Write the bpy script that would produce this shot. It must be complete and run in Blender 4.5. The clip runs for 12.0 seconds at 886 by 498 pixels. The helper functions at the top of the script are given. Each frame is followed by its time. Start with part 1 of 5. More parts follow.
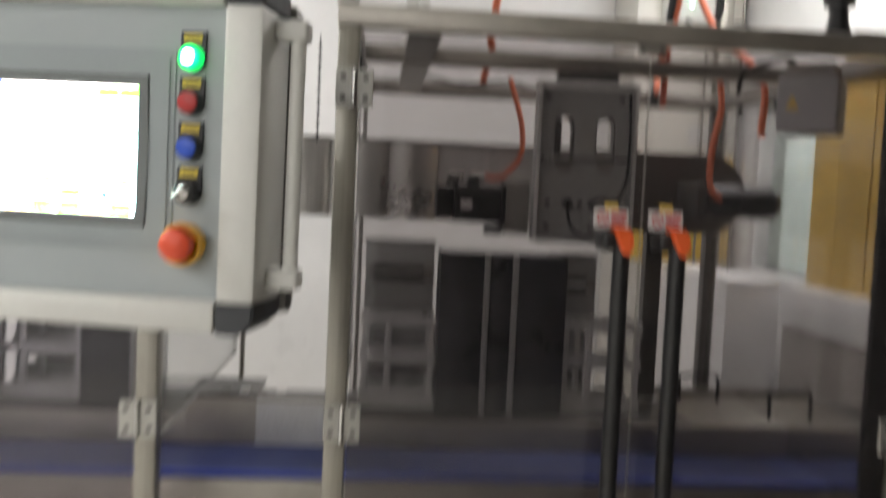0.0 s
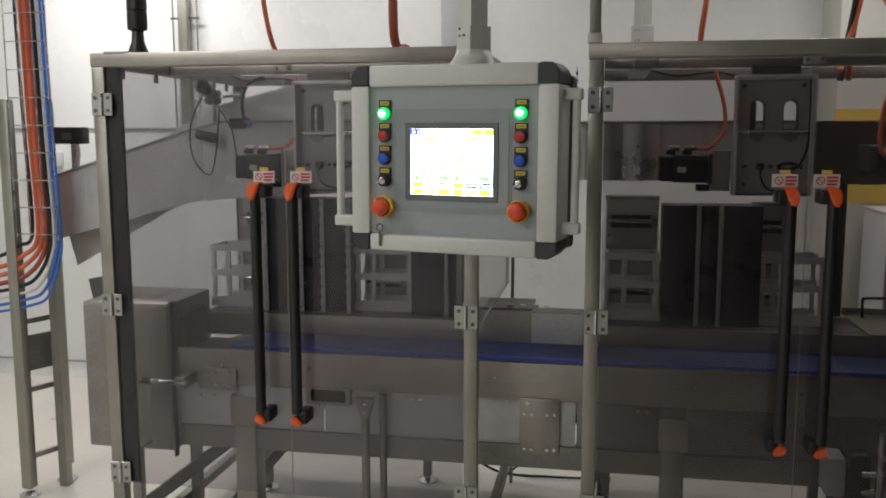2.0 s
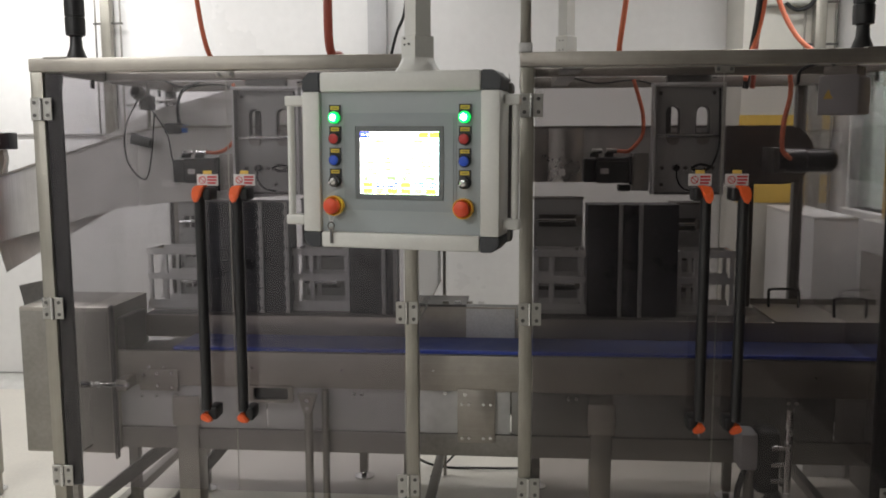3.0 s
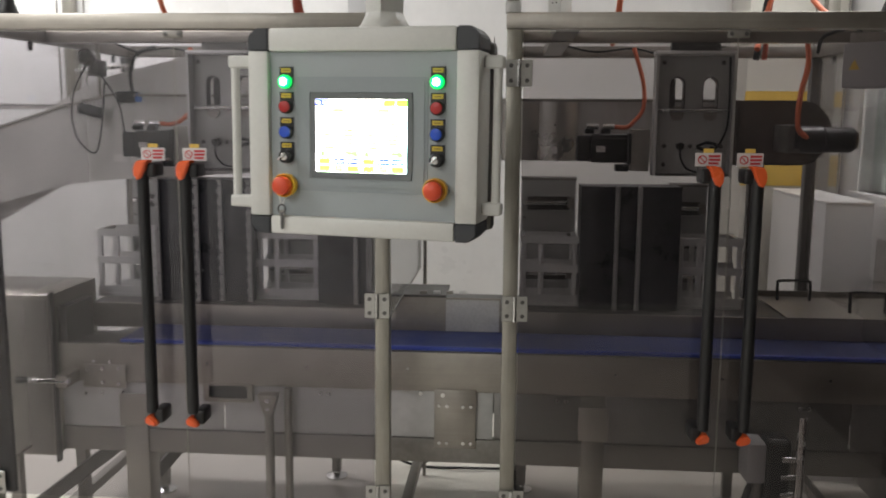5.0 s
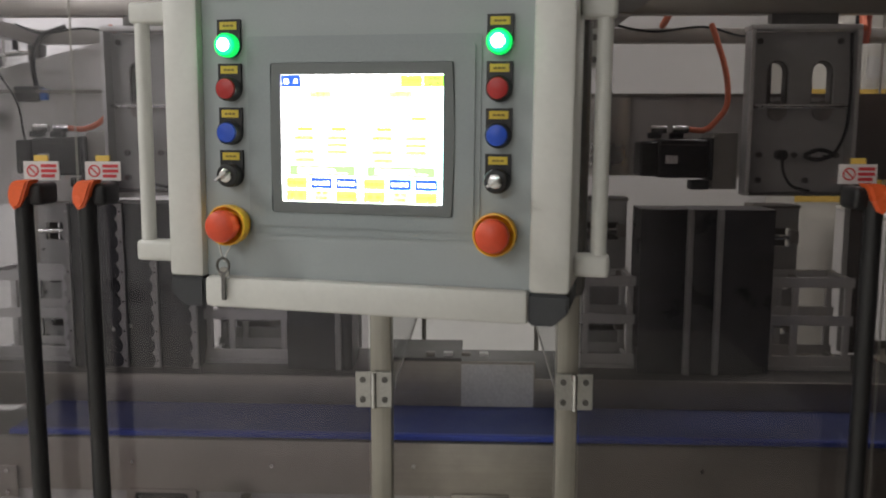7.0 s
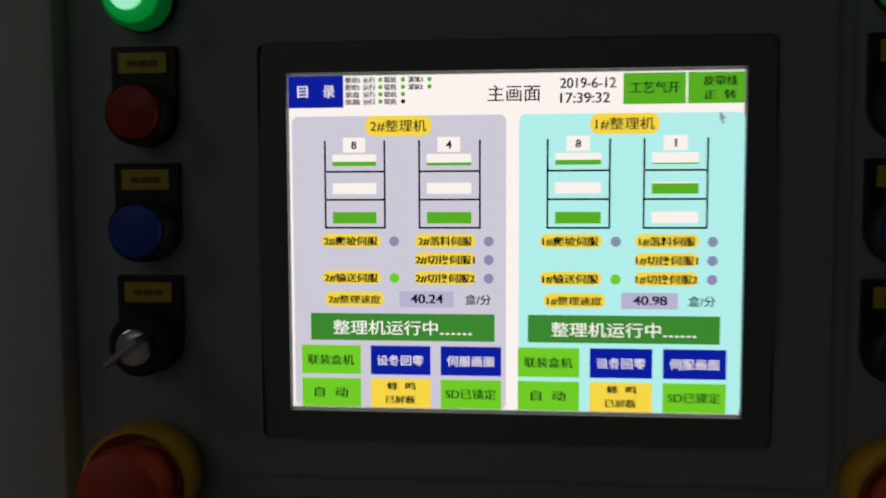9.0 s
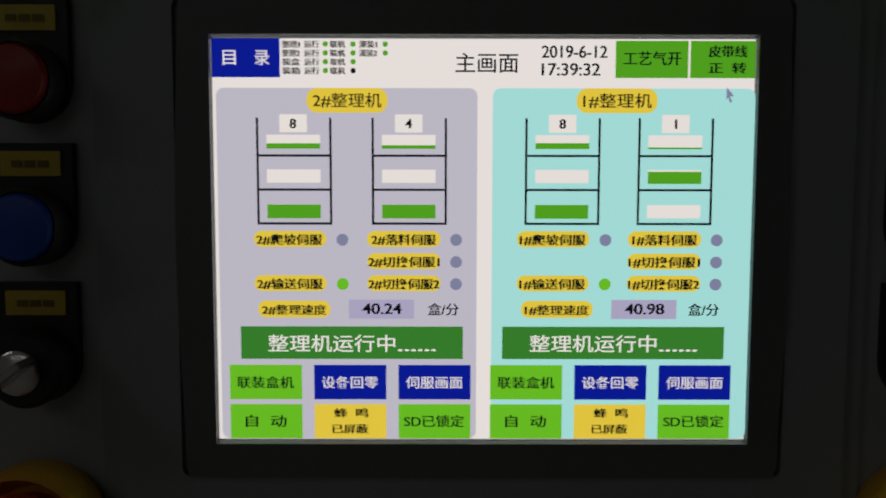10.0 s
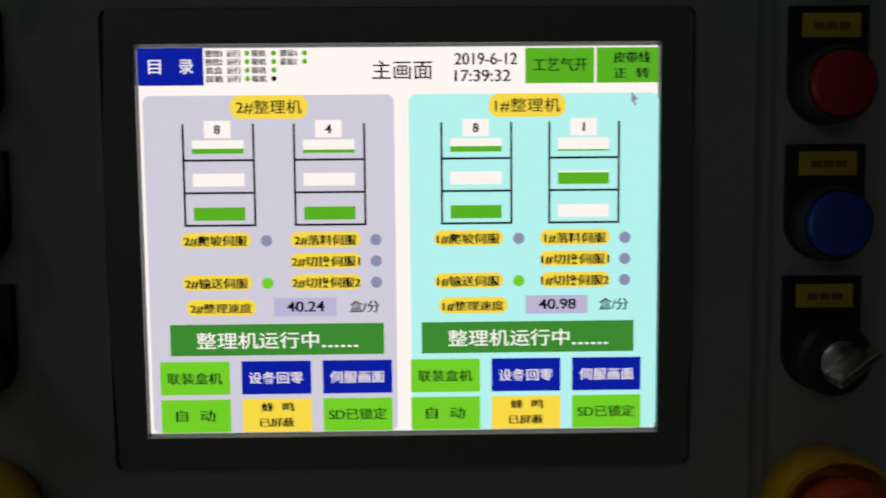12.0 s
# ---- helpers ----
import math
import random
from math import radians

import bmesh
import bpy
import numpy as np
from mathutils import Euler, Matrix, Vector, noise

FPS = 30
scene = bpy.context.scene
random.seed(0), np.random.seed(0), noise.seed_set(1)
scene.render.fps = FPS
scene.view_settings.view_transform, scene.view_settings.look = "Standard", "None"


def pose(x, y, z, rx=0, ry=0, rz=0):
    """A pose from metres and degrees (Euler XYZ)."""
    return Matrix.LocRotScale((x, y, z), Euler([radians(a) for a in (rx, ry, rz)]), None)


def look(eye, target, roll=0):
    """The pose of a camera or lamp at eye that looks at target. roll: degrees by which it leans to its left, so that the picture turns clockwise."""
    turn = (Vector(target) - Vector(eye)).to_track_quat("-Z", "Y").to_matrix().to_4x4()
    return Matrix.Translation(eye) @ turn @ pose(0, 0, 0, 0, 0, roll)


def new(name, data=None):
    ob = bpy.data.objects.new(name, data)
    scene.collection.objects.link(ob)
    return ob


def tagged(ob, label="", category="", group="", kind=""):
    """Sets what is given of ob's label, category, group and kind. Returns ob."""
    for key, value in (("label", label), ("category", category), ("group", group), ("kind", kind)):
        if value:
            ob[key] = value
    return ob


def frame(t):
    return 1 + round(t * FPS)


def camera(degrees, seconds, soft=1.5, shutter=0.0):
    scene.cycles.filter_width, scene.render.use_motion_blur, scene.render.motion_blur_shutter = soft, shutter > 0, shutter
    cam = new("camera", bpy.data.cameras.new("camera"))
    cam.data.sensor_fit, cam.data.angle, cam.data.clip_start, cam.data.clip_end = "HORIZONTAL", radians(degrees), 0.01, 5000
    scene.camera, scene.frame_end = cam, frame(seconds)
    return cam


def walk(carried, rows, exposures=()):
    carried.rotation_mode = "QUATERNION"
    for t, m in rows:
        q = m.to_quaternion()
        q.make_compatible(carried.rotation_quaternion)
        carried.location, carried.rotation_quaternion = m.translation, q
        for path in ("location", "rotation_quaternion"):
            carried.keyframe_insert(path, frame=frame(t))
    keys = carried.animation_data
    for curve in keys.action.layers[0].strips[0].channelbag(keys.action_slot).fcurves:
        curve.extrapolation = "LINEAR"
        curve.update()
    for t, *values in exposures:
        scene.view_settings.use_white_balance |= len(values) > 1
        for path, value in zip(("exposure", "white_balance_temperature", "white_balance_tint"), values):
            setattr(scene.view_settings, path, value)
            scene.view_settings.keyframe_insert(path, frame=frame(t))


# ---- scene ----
cam = camera(54.0, 12.0, soft=1.8, shutter=0.5)
PATH = [
    (0, (0.002, 0.037, 1.494), (0.152, 2.028, 1.371), 2.6),
    (0.2, (0.008, -0.101, 1.506), (0.12, 1.869, 1.175), 0.2),
    (0.5, (-0.022, -0.278, 1.559), (-0.038, 1.688, 1.19), -1.5),
    (1, (-0.067, -0.532, 1.564), (-0.198, 1.44, 1.259), -2.1),
    (1.5, (-0.068, -0.699, 1.575), (-0.297, 1.267, 1.291), -1.6),
    (2, (-0.041, -0.888, 1.595), (-0.402, 1.062, 1.336), -0.1),
    (2.5, (-0.085, -1.01, 1.581), (-0.337, 0.96, 1.346), -0.4),
    (2.7, (-0.107, -1.036, 1.584), (-0.273, 0.943, 1.344), -0.3),
    (4.5, (-0.047, -0.897, 1.583), (-0.243, 1.075, 1.319), 0.6),
    (5, (-0.077, -0.712, 1.567), (-0.228, 1.261, 1.274), 0.4),
    (5.5, (-0.135, -0.518, 1.567), (-0.203, 1.459, 1.273), -0.4),
    (6, (-0.17, -0.299, 1.547), (-0.226, 1.679, 1.254), -0.3),
    (6.5, (-0.192, -0.116, 1.551), (-0.279, 1.862, 1.271), 0.2),
    (6.7, (-0.217, -0.039, 1.544), (-0.304, 1.939, 1.264), 0.1),
    (8.3, (-0.36, 0.572, 1.538), (-0.391, 2.567, 1.401), 0.6),
    (8.5, (-0.38, 0.629, 1.559), (-0.391, 2.619, 1.362), 0.1),
    (9, (-0.468, 0.759, 1.557), (-0.277, 2.746, 1.422), -0.6),
    (9.5, (-0.479, 0.814, 1.56), (-0.177, 2.784, 1.392), -0.7),
    (10, (-0.477, 0.827, 1.559), (-0.101, 2.784, 1.385), -0.3),
    (10.5, (-0.475, 0.823, 1.561), (-0.068, 2.774, 1.396), -0.5),
    (11, (-0.477, 0.819, 1.563), (-0.055, 2.768, 1.403), -0.5),
    (11.5, (-0.475, 0.819, 1.559), (-0.043, 2.766, 1.404), -0.5),
    (12, (-0.453, 0.807, 1.558), (-0.05, 2.759, 1.393), -0.9),
]
EXPOSURE = [(0.0, 0.68), (0.5, 0.62), (1.0, 0.5), (1.5, 0.22), (2.0, -0.22), (2.7, -0.02), (4.3, 0.09), (5.5, 0.27), (6.7, 0.25), (8.3, -2.3), (8.6, -2.72), (9.0, -4.1), (9.6, -4.45), (11.0, -4.15), (12.0, -4.05)]
walk(cam, [(t, look(eye, target, roll)) for t, eye, target, roll in PATH], EXPOSURE)

# ---- world and lights ----
world = bpy.data.worlds.new("world")
scene.world = world
world.use_nodes = True
wn = world.node_tree.nodes
wn["Background"].inputs[0].default_value = (0.9, 0.95, 1.0, 1)
wn["Background"].inputs[1].default_value = 0.05


def ceiling_lamp(x, y, watts, sx=1.2, sy=0.3):
    data = bpy.data.lights.new("ceiling_lamp", "AREA")
    data.shape, data.size, data.size_y, data.energy, data.color = "RECTANGLE", sx, sy, watts, (1.0, 0.985, 0.97)
    ob = new("ceiling_lamp", data)
    ob.matrix_world = pose(x, y, 2.90)
    return ob


# lamps out of view; some only brighten front wall, window view or right corner
LAMPS = [(-2.9, 3.6, 36), (-2.6, 0.5, 31), (-1.1, 3.6, 9), (-1.7, -1.9, 30), (-3.4, -2.3, 22), (2.8, 3.2, 60), (1.2, 2.68, 20)]
for lx, ly, lw in LAMPS:
    ceiling_lamp(lx, ly, lw)


# ---- materials ----
def material(name, color, rough=0.5, metal=0.0, grain=0.0, scale=(40, 40, 40), stain=0.0, stain_scale=3.0, bump=0.0, emit=None, strength=0.0, coat=0.0, hue=0.0):
    """Principled surface with fine grain, larger stains and slight relief; each object varies a little by hue."""
    m = bpy.data.materials.new(name)
    m.use_nodes = True
    nt = m.node_tree
    b = nt.nodes["Principled BSDF"]
    b.inputs["Base Color"].default_value = (*color, 1)
    b.inputs["Roughness"].default_value = rough
    b.inputs["Metallic"].default_value = metal
    b.inputs["Coat Weight"].default_value = coat
    if emit:
        b.inputs["Emission Color"].default_value = (*emit, 1)
        b.inputs["Emission Strength"].default_value = strength
    if grain or stain or bump:
        tc = nt.nodes.new("ShaderNodeTexCoord")
        mp = nt.nodes.new("ShaderNodeMapping")
        mp.inputs["Scale"].default_value = scale
        nt.links.new(tc.outputs["Object"], mp.inputs["Vector"])
        n1 = nt.nodes.new("ShaderNodeTexNoise")
        n1.inputs["Scale"].default_value = 1.0
        n1.inputs["Detail"].default_value = 4
        nt.links.new(mp.outputs["Vector"], n1.inputs["Vector"])
        n2 = nt.nodes.new("ShaderNodeTexNoise")
        n2.inputs["Scale"].default_value = stain_scale
        n2.inputs["Detail"].default_value = 5
        n2.inputs["Roughness"].default_value = 0.65
        nt.links.new(tc.outputs["Object"], n2.inputs["Vector"])

        def ranged(src, lo, hi):
            r = nt.nodes.new("ShaderNodeMapRange")
            r.inputs["From Min"].default_value, r.inputs["From Max"].default_value = 0.3, 0.7
            r.inputs["To Min"].default_value, r.inputs["To Max"].default_value = lo, hi
            nt.links.new(src, r.inputs["Value"])
            return r.outputs["Result"]

        mul = nt.nodes.new("ShaderNodeMath")
        mul.operation = "MULTIPLY"
        nt.links.new(ranged(n1.outputs["Fac"], 1 - grain, 1 + grain), mul.inputs[0])
        nt.links.new(ranged(n2.outputs["Fac"], 1 - stain, 1 + stain * 0.5), mul.inputs[1])
        mix = nt.nodes.new("ShaderNodeVectorMath")
        mix.operation = "SCALE"
        mix.inputs[0].default_value = color
        nt.links.new(mul.outputs[0], mix.inputs["Scale"])
        nt.links.new(mix.outputs["Vector"], b.inputs["Base Color"])
        nt.links.new(ranged(n2.outputs["Fac"], max(0.03, rough * 0.8), min(1, rough * 1.25)), b.inputs["Roughness"])
        if bump:
            bp = nt.nodes.new("ShaderNodeBump")
            bp.inputs["Strength"].default_value = bump
            bp.inputs["Distance"].default_value = 0.002
            nt.links.new(n1.outputs["Fac"], bp.inputs["Height"])
            nt.links.new(bp.outputs["Normal"], b.inputs["Normal"])
    return m


def pane_material(name, tint, rough=0.03, haze=0.009):
    """Clear sheet: tinted see-through with a glossy skin that grows towards grazing angles, and reflected haze put in
    as patchy diffuse white.
    """
    m = bpy.data.materials.new(name)
    m.use_nodes = True
    nt = m.node_tree
    nt.nodes.remove(nt.nodes["Principled BSDF"])
    tr = nt.nodes.new("ShaderNodeBsdfTransparent")
    tr.inputs["Color"].default_value = (*tint, 1)
    df = nt.nodes.new("ShaderNodeBsdfDiffuse")
    df.inputs["Color"].default_value = (0.78, 0.76, 0.78, 1)
    tc = nt.nodes.new("ShaderNodeTexCoord")
    ns = nt.nodes.new("ShaderNodeTexNoise")
    ns.inputs["Scale"].default_value = 2.2
    ns.inputs["Detail"].default_value = 5
    nt.links.new(tc.outputs["Object"], ns.inputs["Vector"])
    rg = nt.nodes.new("ShaderNodeMapRange")
    rg.inputs["From Min"].default_value, rg.inputs["From Max"].default_value = 0.3, 0.75
    rg.inputs["To Min"].default_value, rg.inputs["To Max"].default_value = haze * 0.5, haze * 1.6
    nt.links.new(ns.outputs["Fac"], rg.inputs["Value"])
    m1 = nt.nodes.new("ShaderNodeMixShader")
    nt.links.new(rg.outputs["Result"], m1.inputs[0])
    nt.links.new(tr.outputs[0], m1.inputs[1])
    nt.links.new(df.outputs[0], m1.inputs[2])
    gl = nt.nodes.new("ShaderNodeBsdfGlossy")
    gl.inputs["Roughness"].default_value = rough
    lw = nt.nodes.new("ShaderNodeLayerWeight")
    lw.inputs["Blend"].default_value = 0.5
    pw = nt.nodes.new("ShaderNodeMath")
    pw.operation = "POWER"
    pw.inputs[1].default_value = 5.0
    nt.links.new(lw.outputs["Facing"], pw.inputs[0])
    sk = nt.nodes.new("ShaderNodeMath")
    sk.operation = "MULTIPLY_ADD"
    sk.inputs[1].default_value, sk.inputs[2].default_value = 0.96, 0.036
    nt.links.new(pw.outputs[0], sk.inputs[0])
    ms = nt.nodes.new("ShaderNodeMixShader")
    nt.links.new(sk.outputs[0], ms.inputs[0])
    nt.links.new(m1.outputs[0], ms.inputs[1])
    nt.links.new(gl.outputs[0], ms.inputs[2])
    nt.links.new(ms.outputs[0], nt.nodes["Material Output"].inputs["Surface"])
    return m


def glow(name, color, strength):
    """A lit patch of a display."""
    m = bpy.data.materials.new(name)
    m.use_nodes = True
    b = m.node_tree.nodes["Principled BSDF"]
    b.inputs["Base Color"].default_value = (0.01, 0.01, 0.01, 1)
    b.inputs["Roughness"].default_value = 0.35
    b.inputs["Specular IOR Level"].default_value = 0.2
    b.inputs["Emission Color"].default_value = (*color, 1)
    b.inputs["Emission Strength"].default_value = strength
    return m


STEEL = material("brushed_steel", (0.40, 0.375, 0.335), 0.38, 0.8, 0.045, (3, 160, 160), 0.22, 4.0, 0.05)
STEEL_V = material("brushed_steel_upright", (0.35, 0.335, 0.295), 0.36, 0.8, 0.06, (160, 160, 3), 0.16, 5.0, 0.05)
STEEL_DULL = material("dull_steel", (0.30, 0.285, 0.26), 0.45, 0.6, 0.08, (60, 60, 60), 0.25, 3.0, 0.05)
# dark fittings, and inner or rear steel whose shade is put into the colour
STEEL_DARK_SHADED = material("dark_and_shaded_steel", (0.12, 0.115, 0.11), 0.4, 0.5, 0.1, (80, 80, 80), 0.2, 4.0, 0.05)
# trough steel, paler than the skirt: its stronger light is put into the colour
SATIN_LIT = material("lit_satin_steel_sheet", (0.57, 0.555, 0.54), 0.42, 0.45, 0.10, (260, 260, 4), 0.16, 4.0, 0.04)
HIGHLIGHT_BULGE = material("highlight_bulge_steel", (0.62, 0.60, 0.57), 0.30, 0.8, 0.08, (260, 260, 4), 0.14, 5.0, 0.03)
# cover sheet for the right half, its weaker light put into the colour
SHADED_COVER = material("shaded_cover_sheet", (0.25, 0.245, 0.235), 0.42, 0.75, 0.06, (30, 30, 30), 0.2, 3.0, 0.03)
CASING = material("dark_brushed_casing", (0.17, 0.15, 0.14), 0.4, 0.6, 0.06, (60, 60, 60), 0.2, 4.0, 0.03)
HINGE = material("hinge_steel", (0.46, 0.455, 0.43), 0.32, 0.8, 0.08, (150, 150, 150), 0.12, 9.0)
ALU = material("machined_aluminium", (0.62, 0.62, 0.61), 0.42, 0.3, 0.08, (150, 150, 150), 0.12, 6.0, 0.04)
GREY_PLATE = material("bead_blasted_plate", (0.40, 0.40, 0.39), 0.5, 0.25, 0.08, (220, 220, 220), 0.12, 5.0, 0.05)
BRIGHT = material("chromed_steel", (0.62, 0.62, 0.61), 0.25, 1.0, 0.05, (90, 90, 90), 0.1, 8.0)
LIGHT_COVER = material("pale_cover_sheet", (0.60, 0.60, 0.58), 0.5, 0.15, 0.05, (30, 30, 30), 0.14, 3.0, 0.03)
WALL = material("white_wall_panel", (0.74, 0.735, 0.73), 0.3, 0.0, 0.02, (20, 20, 20), 0.06, 0.8, 0.02)
WALL_CREAM = material("cream_wall_panel", (0.60, 0.585, 0.53), 0.35, 0.0, 0.02, (20, 20, 20), 0.06, 1.0, 0.02)
FLOOR = material("pale_epoxy_floor", (0.66, 0.63, 0.57), 0.32, 0.0, 0.04, (60, 60, 60), 0.12, 1.2, 0.03)
UNSEEN_DARK = material("unseen_dark_wall", (0.07, 0.055, 0.05), 0.5, 0.0, 0.05, (20, 20, 20), 0.2, 1.0)
CEILING = material("ceiling_panel", (0.75, 0.75, 0.73), 0.5, 0.0, 0.02, (20, 20, 20), 0.05, 1.0)
SEAM = material("wall_joint_sealant", (0.30, 0.29, 0.28), 0.6, 0.0, 0.1, (60, 60, 60))
BLACK = material("black_plastic", (0.012, 0.012, 0.013), 0.42, 0.0, 0.1, (60, 60, 60), 0.2, 8.0, 0.0)
# lifted, strongly varied tone stands in for reflections on the plates
BLACK_PLATE = material("black_anodised_plate", (0.046, 0.048, 0.054), 0.30, 0.15, 0.12, (14, 14, 60), 0.45, 6.0, 0.02)
RUBBER = material("black_rubber_seal", (0.02, 0.02, 0.021), 0.7, 0.0, 0.1, (60, 60, 60), 0.2, 6.0, 0.0)
ORANGE = material("orange_plastic", (0.80, 0.13, 0.035), 0.24, 0.0, 0.05, (200, 200, 200), 0.1, 20.0, 0.03)
CABLE_ORANGE = material("orange_cable", (0.62, 0.15, 0.07), 0.5, 0.0, 0.06, (100, 100, 100), 0.1, 9.0)
CABLE_RED = material("red_brown_cable", (0.36, 0.07, 0.04), 0.5, 0.0, 0.06, (100, 100, 100), 0.1, 9.0)
CABLE_BLUE = material("blue_air_hose", (0.04, 0.16, 0.55), 0.4, 0.0, 0.05, (100, 100, 100), 0.1, 9.0)
CABLE_WHITE = material("pale_cable", (0.6, 0.6, 0.58), 0.5, 0.0, 0.05, (100, 100, 100), 0.1, 9.0)
BELT = material("blue_conveyor_belt", (0.036, 0.052, 0.17), 0.45, 0.0, 0.1, (120, 120, 120), 0.15, 6.0, 0.05)
BELT_EDGE = material("bright_blue_belt_edge", (0.028, 0.058, 0.34), 0.4, 0.0, 0.06, (120, 120, 120), 0.1, 6.0)
PANEL_WHITE = material("off_white_profile", (0.62, 0.62, 0.585), 0.4, 0.0, 0.02, (150, 150, 150), 0.05, 6.0, 0.02)
PANEL_GREY = material("light_grey_front", (0.335, 0.37, 0.375), 0.45, 0.0, 0.02, (400, 400, 400), 0.05, 5.0, 0.03)
BEZEL = material("grey_bezel", (0.285, 0.32, 0.325), 0.5, 0.0, 0.03, (400, 400, 400), 0.05, 8.0, 0.03)
BEZEL_DARK = material("dark_grey_screen_frame", (0.14, 0.155, 0.153), 0.45, 0.0, 0.04, (400, 400, 400), 0.06, 9.0, 0.03)
CORNER = material("charcoal_corner_cap", (0.035, 0.038, 0.042), 0.5, 0.0, 0.06, (300, 300, 300), 0.1, 9.0, 0.05)
LEGEND = material("yellow_legend_plate", (0.62, 0.46, 0.04), 0.45, 0.0, 0.05, (300, 300, 300), 0.1, 30.0)
INK = material("dark_print", (0.20, 0.14, 0.02), 0.6, 0.0, 0.05, (300, 300, 300))
RED_BUTTON = material("red_button_cap", (0.42, 0.02, 0.018), 0.35, 0.0, 0.05, (300, 300, 300), 0.08, 40.0)
BLUE_BUTTON = material("blue_button_cap", (0.01, 0.07, 0.50), 0.35, 0.0, 0.05, (300, 300, 300), 0.08, 40.0)
STOP_RED = material("red_stop_head", (0.70, 0.075, 0.025), 0.4, 0.0, 0.04, (200, 200, 200), 0.08, 30.0)
STOP_YELLOW = material("yellow_stop_collar", (0.80, 0.42, 0.015), 0.4, 0.0, 0.04, (200, 200, 200), 0.08, 30.0)
GREEN_LIT = material("lit_green_lens", (0.05, 0.6, 0.2), 0.3, emit=(0.42, 1.0, 0.68), strength=14.0)
GREEN_RING = material("green_lens_ring", (0.02, 0.30, 0.10), 0.3, emit=(0.0, 1.0, 0.14), strength=0.8)
GREEN_RIM = material("green_lens_rim", (0.02, 0.40, 0.12), 0.3, emit=(0.0, 1.0, 0.13), strength=3.0)
SIGN_WHITE = material("white_sign", (0.66, 0.63, 0.62), 0.4, 0.0, 0.03, (200, 200, 200), 0.05, 20.0)
SIGN_RED = material("red_sign_print", (0.55, 0.04, 0.05), 0.5, 0.0, 0.03, (200, 200, 200))
YELLOW = material("yellow_marking", (0.74, 0.50, 0.10), 0.5, 0.0, 0.05, (80, 80, 80), 0.1, 5.0)
CURTAIN = material("yellow_plastic_curtain", (0.55, 0.36, 0.07), 0.4, 0.0, 0.05, (30, 30, 30), 0.15, 3.0)
CARTON = material("brown_grey_cabinet_side", (0.24, 0.22, 0.20), 0.6, 0.0, 0.06, (60, 60, 60), 0.15, 3.0, 0.05)
PLASTIC_GREY = material("grey_plastic_box", (0.42, 0.42, 0.425), 0.5, 0.0, 0.04, (200, 200, 200), 0.08, 9.0)
PANE = pane_material("smoked_door_pane", (0.785, 0.77, 0.79), 0.03, 0.006)
PANE_DARK = pane_material("darker_smoked_door_pane", (0.735, 0.715, 0.72))
PANE_SIDE = pane_material("clear_side_pane", (0.94, 0.945, 0.945), 0.03, 0.01)
WINDOW_PANE = pane_material("window_pane", (0.80, 0.86, 0.83), 0.02, 0.02)
BEYOND_DIMMED = material("dimmed_wall_beyond", (0.42, 0.47, 0.45), 0.7, 0.0, 0.05, (3, 3, 3), 0.2, 1.5)


# ---- mesh helpers ----
def B():
    return bmesh.new()


def box(bm, x0, x1, y0, y1, z0, z1, bevel=0.0, seg=2):
    g = bmesh.ops.create_cube(bm, size=1.0, matrix=Matrix.Translation(((x0 + x1) / 2, (y0 + y1) / 2, (z0 + z1) / 2)) @ Matrix.Diagonal((x1 - x0, y1 - y0, z1 - z0, 1)))
    if bevel:
        vs = set(g["verts"])
        es = [e for e in bm.edges if e.verts[0] in vs and e.verts[1] in vs]
        bmesh.ops.bevel(bm, geom=es, offset=bevel, segments=seg, affect="EDGES", profile=0.5)
    return bm


def cyl(bm, p, q, r0, r1=None, n=16, caps=True):
    p, q = Vector(p), Vector(q)
    d = q - p
    m = Matrix.Translation((p + q) / 2) @ d.to_track_quat("Z", "Y").to_matrix().to_4x4()
    bmesh.ops.create_cone(bm, cap_ends=caps, segments=n, radius1=r0, radius2=r0 if r1 is None else r1, depth=d.length, matrix=m)
    return bm


def beam(bm, p, q, w, h):
    """A bar of rectangular section from p to q."""
    p, q = Vector(p), Vector(q)
    d = q - p
    m = Matrix.Translation((p + q) / 2) @ d.to_track_quat("X", "Z").to_matrix().to_4x4()
    bmesh.ops.create_cube(bm, size=1.0, matrix=m @ Matrix.Diagonal((d.length, w, h, 1)))
    return bm


def lathe(bm, profile, m=None, n=24):
    """Turns (radius, height) pairs round z, then places them by m."""
    m = m or Matrix.Identity(4)
    rings = []
    for r, h in profile:
        rings.append([bm.verts.new(m @ Vector((r * math.cos(2 * math.pi * i / n), r * math.sin(2 * math.pi * i / n), h))) for i in range(n)])
    for a, b in zip(rings, rings[1:]):
        for i in range(n):
            bm.faces.new((a[i], a[(i + 1) % n], b[(i + 1) % n], b[i]))
    bm.faces.new(list(reversed(rings[0])))
    bm.faces.new(rings[-1])
    return bm


